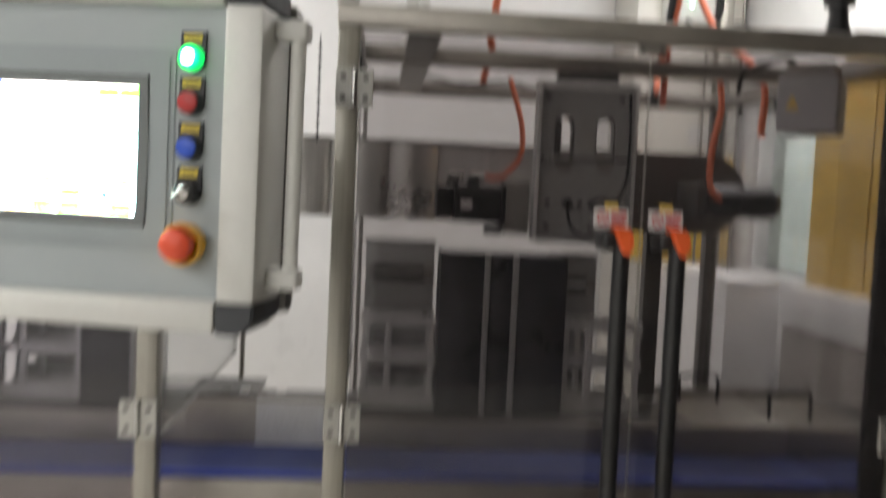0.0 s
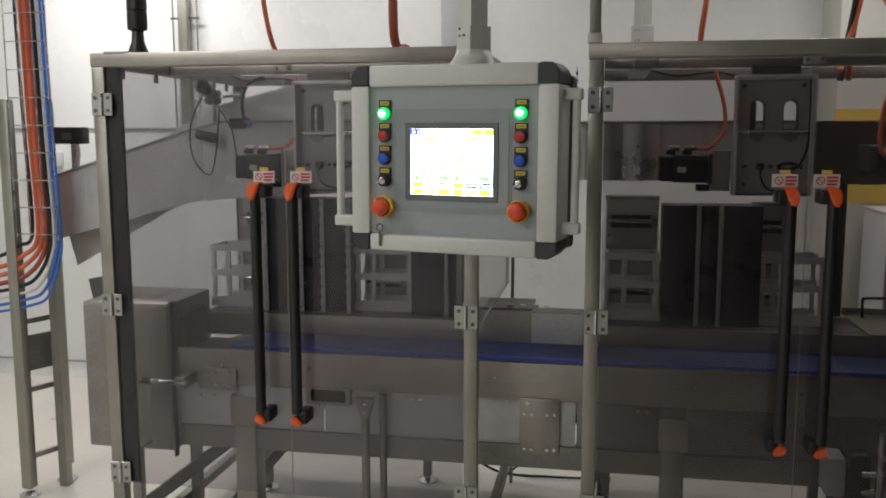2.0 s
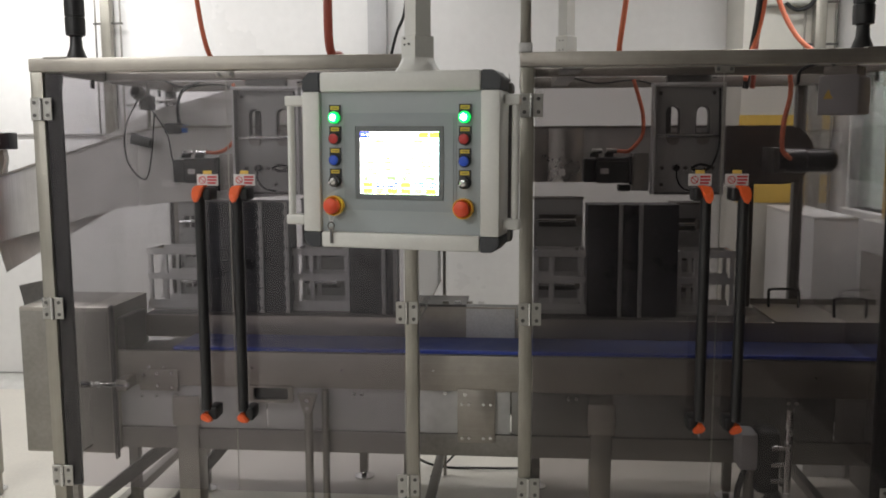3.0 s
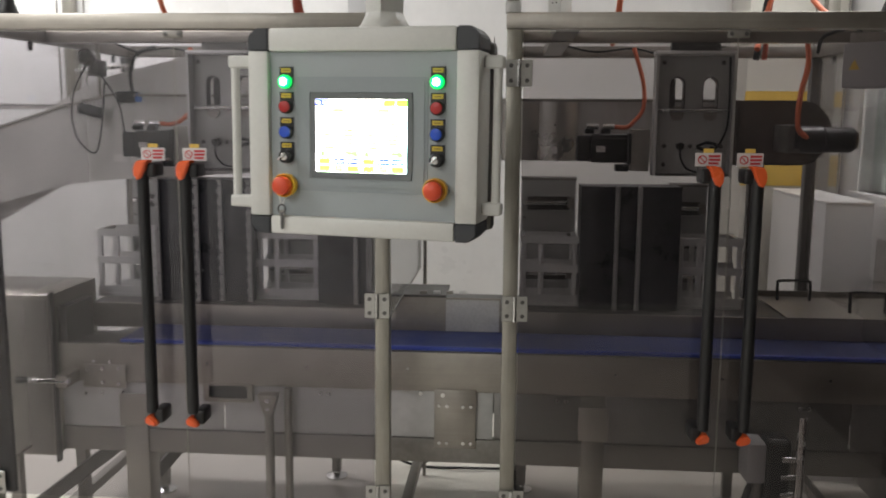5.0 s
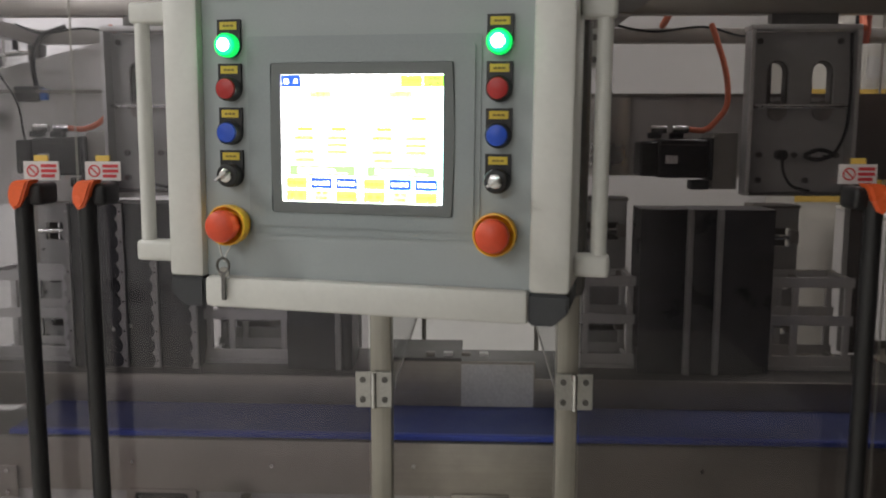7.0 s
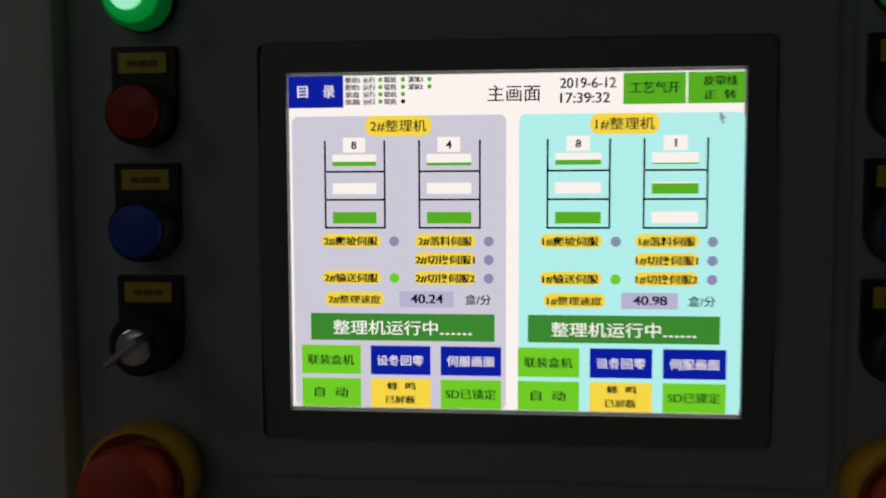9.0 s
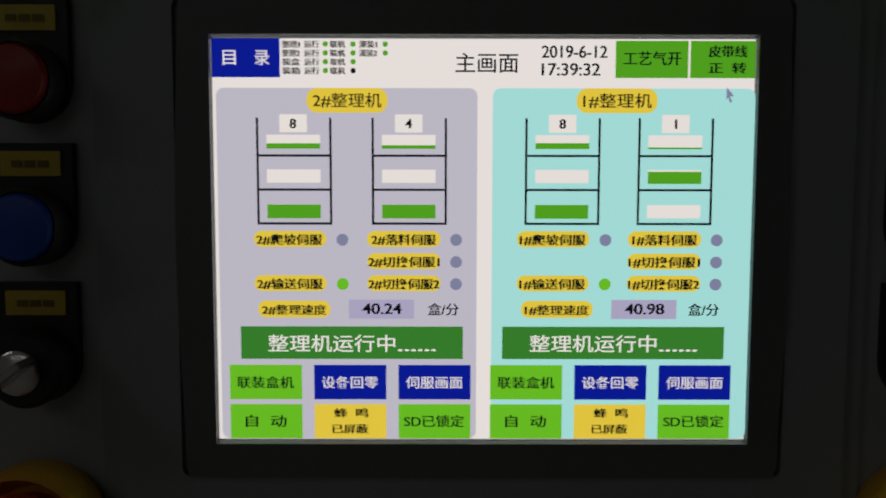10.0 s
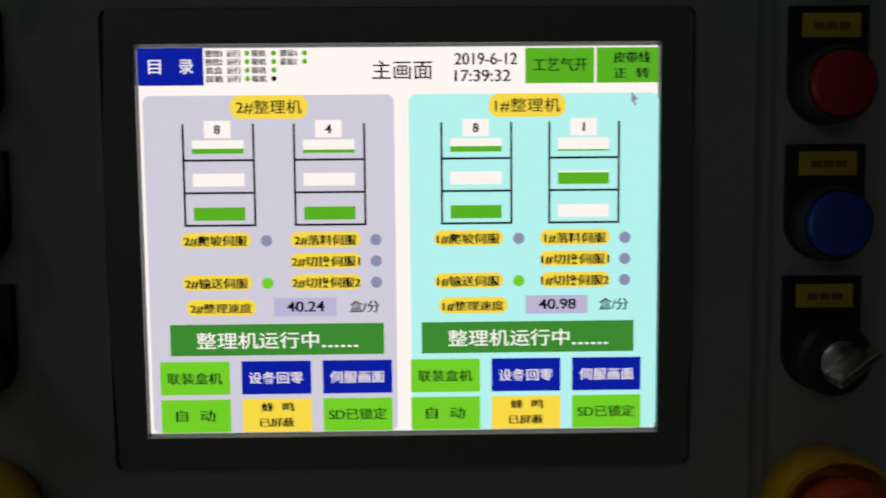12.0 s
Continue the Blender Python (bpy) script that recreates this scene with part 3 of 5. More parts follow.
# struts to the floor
pb("strut", beam(B(), (-2.05, 2.32, FOOT + 0.04), (-1.56, 2.40, 0.36), 0.05, 0.05), STEEL_DARK_SHADED)
pb("strut", beam(B(), (-1.66, 2.55, FOOT + 0.03), (-1.38, 2.62, 0.30), 0.045, 0.045), STEEL_DARK_SHADED)
pb("strut", beam(B(), (0.80, 2.52, 0.40), (1.10, 2.42, FOOT + 0.03), 0.05, 0.05), STEEL_DARK_SHADED)
# two slim tubes with a clevis
pb("tube", cyl(B(), (-0.90, 2.15, FOOT), (-0.90, 2.15, 0.60), 0.016, n=14), STEEL_V)
pb("tube", cyl(B(), (-0.845, 2.20, FOOT), (-0.845, 2.20, 0.66), 0.014, n=14), STEEL_V)
pb("clevis", plate(B(), [(-0.885, 0.585), (-0.865, 0.655), (-0.935, 0.655), (-0.915, 0.585)], [], 2.128, 2.172), STEEL)
bolt(base, -0.90, 2.128 - 2.5, 0.635, 0.010)
bolt(base, -0.90, 2.128 - 2.5, 0.605, 0.007)
# dark grip opening in a frame
gp = pb("grip_frame", plate(B(), rect(-1.155, -0.975, 0.60, 0.668, 0.008), [rect(-1.135, -0.995, 0.612, 0.66, 0.012)], BY - 0.008, BY + 0.013), STEEL)
pb("grip_recess", box(B(), -1.135, -0.995, BY + 0.004, BY + 0.012, 0.612, 0.66), BLACK, "dark grip recess", base)
# clamp plate, small levers and screws at the left end
cp = pb("clamp_plate", box(B(), -1.60, -1.44, BY - 0.008, BY - 0.001, 0.64, 0.725, 0.002), STEEL)
for bx, bz in ((-1.58, 0.705), (-1.525, 0.71), (-1.465, 0.712), (-1.525, 0.66), (-1.465, 0.655)):
    bolt(cp, bx, BY - 0.008 - 2.5, bz, 0.007)
for bx, bz in ((-1.60, 0.61), (-1.54, 0.612), (-1.47, 0.585), (-1.46, 0.62), (-1.56, 0.735)):
    bolt(base, bx, BY + 0.013 - 2.5 if bz < 0.66 else BY - 2.5, bz, 0.006)
pb("spindle", cyl(B(), (-1.78, 2.13, 0.683), (-1.61, 2.13, 0.683), 0.011, n=12), BRIGHT, "small steel spindle")
pb("spindle_knob", cyl(B(), (-1.80, 2.13, 0.683), (-1.745, 2.13, 0.683), 0.014, 0.010, n=12), BLACK)
pb("spindle_block", box(B(), -1.655, -1.615, 2.12, BY + 0.01, 0.66, 0.706, 0.003), STEEL)

# steel box at the conveyor's end
eb = thing("electrical_box", -1.887, 2.36, 0.34, label="plain stainless box at the conveyor's end", category="box")
part("body", box(B(), -0.195, 0.18, -0.16, 0.20, 0.0, 0.60, 0.006), STEEL, eb)
part("front_cover", box(B(), -0.19, 0.17, -0.166, -0.1605, 0.01, 0.585, 0.002), STEEL_DULL, eb)
part("edge_trim", box(B(), 0.180, 0.188, -0.168, -0.14, -0.02, 0.61), STEEL_DARK_SHADED, eb)
for fx in (-0.15, 0.13):
    part("stand_leg", box(B(), fx - 0.02, fx + 0.02, 0.10, 0.14, -0.434, -0.001), STEEL_DULL, eb)

# blue belt
belt = thing("conveyor_belt", 0, 2.3, 0.764, label="blue conveyor belt on the stainless base", category="conveyor belt")
part("top_run", box(B(), -1.46, BX1, -0.0575, 0.168, 0.004, 0.016), BELT, belt, "dark blue belt surface")
part("edge_strip", box(B(), -1.46, BX1, -0.080, -0.0580, 0.005, 0.018, 0.002), BELT_EDGE, belt, "bright blue edge")


# ---- works above the belt, one set behind each guard ----
def gearbox(gx, label):
    """Open-fronted blasted steel gearbox: proud walls round a recessed plate with two arched slots."""
    w, z0, z1, yf, y0 = 0.256, 1.389, 1.796, 2.222, 2.243
    g = thing("gearbox", gx + w / 2, y0 + 0.05, z0, label=label, category="gearbox", group="gearboxes")
    o = Matrix.Translation((-(gx + w / 2), -(y0 + 0.05), -z0))

    def arch(cx, a, b, hw):
        return [(cx - hw, a), (cx + hw, a), (cx + hw, b - hw)] + [(cx + hw * math.cos(radians(t)), b - hw + hw * math.sin(radians(t))) for t in (30, 60, 90, 120, 150)] + [(cx - hw, b - hw)]

    def p(name, bm, mat, lab="", parent=g):
        bm.transform(o)
        return part(name, bm, mat, parent, lab)

    ax = (gx + 0.078, gx + 0.186)
    p("front_plate", plate(B(), rect(gx + 0.010, gx + w - 0.010, z0 + 0.008, z1 - 0.015), [arch(c, 1.612, 1.716, 0.0265) for c in ax], y0 + 0.02, y0 + 0.028), GREY_PLATE)
    for c in ax:
        p("slot_sleeve", plate(B(), arch(c, 1.612, 1.716, 0.0265), [arch(c, 1.616, 1.712, 0.0225)], y0 + 0.0285, y0 + 0.060), STEEL_DARK_SHADED)
    p("slider", box(B(), ax[0] - 0.020, ax[0] + 0.004, y0 + 0.080, y0 + 0.11, 1.60, 1.71, 0.003), STEEL_DARK_SHADED)
    p("top_flange", box(B(), gx - 0.002, gx + w + 0.002, yf, y0 + 0.04, z1 - 0.012, z1, 0.002), ALU, "bright top flange")
    p("hanger", box(B(), gx + 0.05, gx + w - 0.05, y0 + 0.0, y0 + 0.03, z1 + 0.0005, ZT - 0.0445), STEEL_DARK_SHADED)
    for wx in (gx, gx + w - 0.008):
        p("side_plate", box(B(), wx, wx + 0.008, yf + 0.002, y0 + 0.036, z0, z1 - 0.0125, 0.002), GREY_PLATE)
        p("side_lip", box(B(), wx - 0.0005, wx + 0.0085, yf - 0.001, yf + 0.0015, z0, z1 - 0.0125), ALU)
    p("bottom_plate", box(B(), gx + 0.0085, gx + w - 0.0085, yf + 0.006, y0 + 0.036, z0, z0 + 0.007), STEEL_DARK_SHADED)
    p("rod", cyl(B(), (gx + 0.0085, y0 + 0.005, 1.604), (gx + w - 0.0085, y0 + 0.005, 1.604), 0.006, n=10), BRIGHT, "bright round rod")
    for cx in ax:
        p("roller", cyl(B(), (cx, y0 + 0.012, 1.594), (cx, y0 + 0.0195, 1.594), 0.024, n=20), STEEL_DULL)
    for bx, bz in ((0.04, 1.487), (0.125, 1.487), (0.04, 1.425), (0.155, 1.425), (0.225, 1.487), (0.03, 1.76), (0.222, 1.76)):
        p("bolt", cyl(B(), (gx + bx, y0 + 0.02, bz), (gx + bx, y0 + 0.013, bz), 0.008, n=6), STEEL_DARK_SHADED)
    p("connector", cyl(B(), (gx + 0.09, y0 + 0.02, 1.487), (gx + 0.09, y0 - 0.008, 1.487), 0.013, n=12), BLACK)
    p("cable", sweep(B(), [(gx + 0.09, y0 - 0.006, 1.48), (gx + 0.092, y0 - 0.014, 1.445), (gx + 0.115, y0 - 0.010, 1.412), (gx + 0.16, y0 - 0.004, 1.400)], 0.0035), RUBBER)
    p("cable", sweep(B(), [(gx + 0.145, y0 + 0.006, 1.487), (gx + 0.175, y0 - 0.006, 1.500), (gx + 0.212, y0 + 0.004, 1.490), (gx + 0.18, y0 + 0.004, 1.476), (gx + 0.145, y0 + 0.008, 1.484)], 0.005), RUBBER)
    p("cable", sweep(B(), [(gx + 0.238, y0 - 0.004, 1.776), (gx + 0.240, y0 - 0.012, 1.65), (gx + 0.236, y0 - 0.010, 1.55), (gx + 0.212, y0 - 0.004, 1.49), (gx + 0.19, y0 + 0.004, 1.483)], 0.004), RUBBER)
    return g


def servo(x0, x1, xg, label):
    """Black servo motor with two bright connectors, a label, its adapter block and an orange cable; xg: the gearbox wall."""
    z0, z1, y = 1.428, 1.537, 2.285
    s = thing("servo_motor", (x0 + x1) / 2, y + 0.05, z0, label=label, category="motor", group="servo motors")
    o = Matrix.Translation((-(x0 + x1) / 2, -(y + 0.05), -z0))

    def p(name, bm, mat, lab=""):
        bm.transform(o)
        return part(name, bm, mat, s, lab)

    p("body", box(B(), x0 + 0.045, x1 - 0.012, y, y + 0.10, z0, z1 - 0.012, 0.008, 3), BLACK)
    p("end_bell", box(B(), x1 - 0.0118, x1, y - 0.006, y + 0.106, z0 - 0.006, z1 - 0.008, 0.004), BLACK)
    p("rear_cap", box(B(), x0, x0 + 0.0445, y + 0.004, y + 0.096, z0 + 0.004, z1 - 0.018, 0.006, 3), BLACK)
    p("adapter_block", box(B(), x1 + 0.0005, xg - 0.001, y + 0.008, y + 0.11, z0 - 0.028, z1 + 0.004, 0.003), STEEL_DULL, "steel adapter block")
    p("fin", box(B(), x0 + 0.05, x1 - 0.015, y - 0.003, y - 0.0005, z1 - 0.028, z1 - 0.024), STEEL_DARK_SHADED)
    p("rating_label", box(B(), x0 + 0.062, x0 + 0.092, y - 0.002, y - 0.0003, z0 + 0.036, z0 + 0.056), SIGN_WHITE, "small white label")
    p("gland", box(B(), x1 - 0.05, x1 - 0.005, y + 0.01, y + 0.06, z0 - 0.03, z0 - 0.0065, 0.004), BLACK)
    for cx in (x0 + 0.045, x0 + 0.10):
        p("socket", box(B(), cx - 0.02, cx + 0.012, y + 0.03, y + 0.06, z1 - 0.0115, z1 + 0.004, 0.003), BLACK)
        p("connector", cyl(B(), (cx - 0.014, y + 0.045, z1 + 0.012), (cx + 0.026, y + 0.045, z1 + 0.012), 0.010, n=14), BRIGHT, "bright threaded connector")
    p("cable", sweep(B(), [(x0 + 0.126, y + 0.045, z1 + 0.012), (x0 + 0.165, y + 0.045, z1 + 0.010), (xg - 0.055, y + 0.04, z1 + 0.028), (xg - 0.022, y + 0.05, z1 + 0.075), (xg - 0.020, y + 0.08, z1 + 0.16), (xg - 0.05, y + 0.12, ZT - 0.05)], 0.0075), CABLE_ORANGE, "orange cable")
    return s


def rack_ladder(x0, x1, z0, z1, label, block=(0.35, 1.0), lat_h=0.258):
    """Low open lattice in front, with a taller slotted block and bright rods behind it."""
    y0 = 2.605
    r = thing("lift_frame", (x0 + x1) / 2, y0 + 0.12, z0, label=label, category="lift frame", group="lift frames")
    hw, h = (x1 - x0) / 2, z1 - z0
    for yy in (-0.12, 0.02):
        for ux in (-hw, -hw + 0.068, hw - 0.018):
            part("upright", box(B(), ux, ux + 0.018, yy, yy + 0.014, 0.0, lat_h, 0.002), ALU, r)
        for f in (0.001, 0.5 * lat_h - 0.01, lat_h - 0.028):
            part("cross_bar", box(B(), -hw - 0.006, hw + 0.006, yy - 0.003, yy - 0.0005, f, f + 0.030, 0.001, 1), ALU, r)
    for f in (0.0, lat_h):
        for ux in (-hw + 0.001, hw - 0.017):
            part("side_bar", box(B(), ux, ux + 0.014, -0.105, 0.0185, f - 0.012 if f else 0.0, f if f else 0.012), ALU, r)
    a, b = -hw + 2 * hw * block[0], -hw + 2 * hw * block[1]
    holes = [rect(a + 0.022, b - 0.022, h * q, h * q + 0.055, 0.004) for q in (0.13, 0.44, 0.74)]
    part("slotted_block", plate(B(), rect(a, b, 0.0, h), holes, 0.036, 0.050), GREY_PLATE, r, "grey slotted plate")
    # dark sheet stands for the shade behind the slots
    part("back_sheet", box(B(), a + 0.02, b - 0.004, 0.13, 0.14, 0.0, h * 0.9), STEEL_DARK_SHADED, r)
    part("top_plate", box(B(), a - 0.004, b + 0.004, 0.030, 0.14, h, h + 0.008), STEEL_DULL, r)
    for q in (0.13, 0.44, 0.74):
        part("guide_rod", cyl(B(), (a + 0.01, 0.022, h * q + 0.030), (b - 0.03, 0.022, h * q + 0.030), 0.0085, n=12), BRIGHT, r, "bright guide rod")
        part("rod_block", box(B(), b - 0.032, b - 0.006, 0.006, 0.0355, h * q + 0.012, h * q + 0.05, 0.003), STEEL_DULL, r)
        part("bolt", cyl(B(), (a + 0.012, 0.036, h * q - 0.03), (a + 0.012, 0.030, h * q - 0.03), 0.005, n=6), STEEL_DARK_SHADED, r)
    part("base_bar", box(B(), -hw - 0.006, hw + 0.006, -0.125, 0.14, -0.012, 0.0), ALU, r)
    return r


def black_guard(x0, x1, z0, z1, label, toothed=(), pillars=()):
    """Black chute plates with toothed chain guides or pale edge strips."""
    y0 = 2.545
    g = thing("chute_guard", (x0 + x1) / 2, y0 + 0.1, z0, label=label, category="chute guard", group="chute guards")
    hw, h = (x1 - x0) / 2, z1 - z0
    cx = (x0 + x1) / 2
    cuts = sorted([x0] + [t for t in list(toothed) + list(pillars) if x0 + 0.03 < t < x1 - 0.03] + [x1])
    for a, b in zip(cuts, cuts[1:]):
        bow = B()
        n = 6
        f = [bow.verts.new((a + 0.002 + (b - a - 0.004) * k / n - cx, -0.1 + 0.012 * math.sin(math.pi * k / n) * -1 + 0.012, 0.0)) for k in range(n + 1)]
        bk = [bow.verts.new((v.co.x, 0.05, 0.0)) for v in f]
        face = bow.faces.new(f + bk[::-1])
        ex = bmesh.ops.extrude_face_region(bow, geom=[face])
        bmesh.ops.translate(bow, verts=[v for v in ex["geom"] if isinstance(v, bmesh.types.BMVert)], vec=(0, 0, h))
        bmesh.ops.recalc_face_normals(bow, faces=bow.faces[:])
        part("chute_plate", bow, BLACK_PLATE, g)
    for t in toothed:
        pts = []
        nt = 11
        for k in range(nt):
            za, zb = h * k / nt, h * (k + 1) / nt
            pts += [(t - cx - 0.017, za + 0.002), (t - cx - 0.009, za + 0.25 * (zb - za)), (t - cx - 0.007, za + 0.5 * (zb - za)), (t - cx - 0.009, za + 0.75 * (zb - za))]
        pts.append((t - cx - 0.017, h))
        edge = part("toothed_edge", plate(B(), pts + [(t - cx + 0.006, h), (t - cx + 0.006, 0.0)], [], -0.108, -0.096), GREY_PLATE, g, "scalloped grey edge")
        for k in range(0, nt, 2):
            part("rivet", cyl(B(), (t - cx, -0.108, h * (k + 0.5) / nt), (t - cx, -0.1105, h * (k + 0.5) / nt), 0.0035, n=8), BRIGHT, edge)
    for t in pillars:
        part("edge_strip", box(B(), t - cx - 0.008, t - cx + 0.008, -0.112, -0.09, 0.0, h, 0.003), GREY_PLATE, g)
    for k in range(3):
        part("chain_pin", cyl(B(), (-hw * 0.55 + 0.05 * k, -0.088, 0.10 + 0.01 * k), (-hw * 0.55 + 0.05 * k, -0.096, 0.10 + 0.01 * k), 0.006, n=8), GREY_PLATE, g)
    return g


GL, GR = -1.182, 0.393
gearbox(GL, "grey blasted steel gearbox with two arched slots")
gearbox(GR, "grey blasted steel gearbox beside a round-ended casing")
servo(-1.448, -1.262, GL, "black servo motor with bright connectors on a steel block")
servo(0.150, 0.330, GR, "black servo motor with an orange cable and white label")
rack_ladder(-1.715, -1.475, 0.871, 1.32, "open aluminium lift frame above the conveyor")
rack_ladder(-1.062, -0.822, 0.871, 1.33, "open aluminium lift frame beside black chute plates", (0.0, 0.8))
rack_ladder(-0.024, 0.188, 0.871, 1.335, "open aluminium lift frame with bright rods", (0.0, 1.0))
rack_ladder(0.572, 0.806, 0.871, 1.315, "open aluminium lift frame at the chute's end", (0.0, 0.55))
black_guard(-1.455, -1.068, 0.859, 1.335, "black chute plates with scalloped chain edges", toothed=(-1.436, -1.279, -1.185, -1.074))
black_guard(0.192, 0.566, 0.859, 1.327, "black chute plates with grey edge strips", pillars=(0.328, 0.410))
# black side chute beside the second lift frame
black_guard(-0.812, -0.62, 0.859, 1.28, "narrow black chute beside the aluminium lift frame", pillars=(-0.66,))


# infeed troughs
def trough(name, rows, depth, label):
    """Steel side panel with folded rims; rows: x, bottom, top."""
    t = thing(name, 0, 2.56, 0, label=label, category="conveyor")
    for yy, nm in ((0.0, "side_panel"), (depth, "side_panel")):
        pts = [(x, b) for x, b, _ in rows] + [(x, tp) for x, _, tp in reversed(rows)]
        part(nm, plate(B(), pts, [], yy, yy + 0.006), SATIN_LIT, t)
    for (xa, ba, ta), (xb, bb, tb) in zip(rows, rows[1:]):
        part("rim", beam(B(), (xa, depth / 2, ta + 0.003), (xb, depth / 2, tb + 0.003), depth + 0.02, 0.010), STEEL_DULL, t)
        part("floor_sheet", beam(B(), (xa, depth / 2, ba + 0.05), (xb, depth / 2, bb + 0.05), depth - 0.002, 0.006), STEEL_DARK_SHADED, t)
    return t


tl = trough("infeed_conveyor", [(-2.46, 1.130, 1.402), (-1.80, 1.308, 1.606), (-1.62, 1.330, 1.650), (-0.95, 1.370, 1.650)], 0.10, "sloping stainless infeed conveyor leading into the guard")
part("rating_sheet", box(B(), -2.02, -1.86, -0.006, -0.001, 1.30, 1.42), STEEL_DARK_SHADED, tl, "dark inspection cover").matrix_basis = Matrix.Rotation(radians(-12), 4, "Y") @ Matrix.Identity(4)
tl.children[-1].matrix_basis = Matrix.Translation((-1.94, 0, 1.36)) @ Matrix.Rotation(radians(-14), 4, "Y") @ Matrix.Translation((1.94, 0, -1.36))
part("end_post", box(B(), -2.47, -2.43, -0.01, 0.03, 0.0, 1.13), STEEL_V, tl)
part("support_leg", box(B(), -1.58, -1.53, 0.05, 0.10, 0.90, 1.33), STEEL_DULL, tl)
part("notice", box(B(), -1.605, -1.545, -0.006, -0.001, 1.40, 1.43), SIGN_WHITE, tl, "small pale notice")
tr = trough("infeed_conveyor", [(-0.62, 1.420, 1.640), (0.30, 1.420, 1.640), (0.72, 1.420, 1.640)], 0.22, "level stainless infeed conveyor behind the gearbox")
# bright bulges added to the trough side to give its vertical highlight bands
for sx in (-0.40, -0.22, -0.04, 0.09):
    bulge = plate(B(), [(sx + 0.078 * math.cos(radians(a)), -0.050 * math.sin(radians(a))) for a in range(0, 181, 12)], [], 1.424, 1.636)
    bulge.transform(Matrix(((1, 0, 0, 0), (0, 0, 1, 0), (0, 1, 0, 0), (0, 0, 0, 1))))
    bmesh.ops.recalc_face_normals(bulge, faces=bulge.faces[:])
    part("rounded_panel", bulge, HIGHLIGHT_BULGE, tr, "rounded bright steel bulge added for highlights")
part("notice", box(B(), 0.066, 0.092, -0.0535, -0.0515, 1.448, 1.475), SIGN_WHITE, tr)
part("blue_edge", box(B(), -0.62, -0.36, -0.004, 0.0, 1.632, 1.640), CABLE_BLUE, tr, "strip of blue film")
part("support_leg", box(B(), -0.612, -0.600, 0.05, 0.062, 0.90, 1.42, 0.002), ALU, tr)

# round-ended casing with a black motor at the far right
cs = thing("drive_casing", 0.865, 2.56, 1.415, label="dark stainless drive casing with a rounded end", category="drive casing")
pts = [(-0.145, 0.0), (0.08, 0.0)] + [(0.08 + 0.115 * math.cos(radians(a)), 0.115 + 0.115 * math.sin(radians(a))) for a in range(-75, 90, 15)] + [(0.08, 0.23), (-0.145, 0.23)]
part("body", plate(B(), pts, [], -0.06, 0.16), CASING, cs)
part("cover", plate(B(), [(x * 0.94, 0.115 + (z - 0.115) * 0.93) for x, z in pts], [], -0.066, -0.0605), CASING, cs)
part("motor", lathe(B(), [(0.047, 0.0), (0.047, 0.10), (0.040, 0.104), (0.043, 0.108), (0.043, 0.20), (0.030, 0.215), (0.0005, 0.216)], Matrix.Translation((0.010, -0.20, 0.095)) @ Matrix.Rotation(radians(90), 4, "Y"), 12), BLACK, cs, "black cylindrical motor")
part("motor_bracket", box(B(), -0.010, 0.035, -0.235, -0.0665, 0.05, 0.145, 0.006), STEEL_DARK_SHADED, cs)
part("cable", sweep(B(), [(0.05, -0.24, 0.10), (0.015, -0.25, 0.14), (0.02, -0.24, 0.24), (0.045, -0.22, 0.34), (0.045, -0.20, 0.425)], 0.009), CABLE_ORANGE, cs, "orange cable")
part("stand", box(B(), -0.05, 0.0, 0.06, 0.10, -0.515, 0.0), STEEL_DARK_SHADED, cs)

# fittings with cables over the left infeed
ft = thing("sensor_bracket", -1.66, 2.55, 1.624, label="small dark sensor and valve cluster on a steel rod", category="sensor")
part("rod", cyl(B(), (0, 0.03, 0.0), (0, 0.03, 0.225), 0.008, n=10), STEEL_DULL, ft)
part("arm", cyl(B(), (-0.09, 0.02, 0.12), (0.12, 0.02, 0.14), 0.007, n=10), BRIGHT, ft)
part("clamp", box(B(), -0.025, 0.025, -0.01, 0.05, 0.10, 0.16, 0.006), STEEL_DARK_SHADED, ft)
part("valve", lathe(B(), [(0.012, 0), (0.03, 0.01), (0.03, 0.04), (0.018, 0.05)], Matrix.Translation((-0.02, 0.0, 0.16)) @ Matrix.Rotation(radians(70), 4, "X"), 16), STEEL_DARK_SHADED, ft)
part("valve", box(B(), 0.075, 0.150, 0.0, 0.05, 0.0, 0.045, 0.006), BLACK, ft, "black valve block")
part("coil", box(B(), 0.1505, 0.175, 0.0, 0.04, 0.004, 0.036, 0.005), CABLE_BLUE, ft, "blue fitting")
part("hose", sweep(B(), [(0.135, 0.02, 0.044), (0.138, 0.0, 0.11), (0.165, 0.0, 0.18), (0.23, 0.02, 0.212)], 0.007), RUBBER, ft)
part("hose", sweep(B(), [(-0.02, -0.02, 0.15), (-0.08, -0.03, 0.02), (-0.07, -0.04, -0.12), (0.0, -0.04, -0.19), (0.03, -0.035, -0.10), (0.045, -0.02, 0.08)], 0.0034), RUBBER, ft)
part("hose", sweep(B(), [(0.02, -0.02, 0.12), (0.10, -0.03, 0.0), (0.13, -0.04, -0.12), (0.20, -0.02, -0.165)], 0.0034), RUBBER, ft)
part("sensor", cyl(B(), (-0.05, -0.03, -0.02), (0.03, -0.03, -0.04), 0.022, n=14), BLACK, ft)
part("plug", cyl(B(), (0.21, -0.035, -0.168), (0.21, -0.001, -0.168), 0.014, n=12), BLACK, ft)

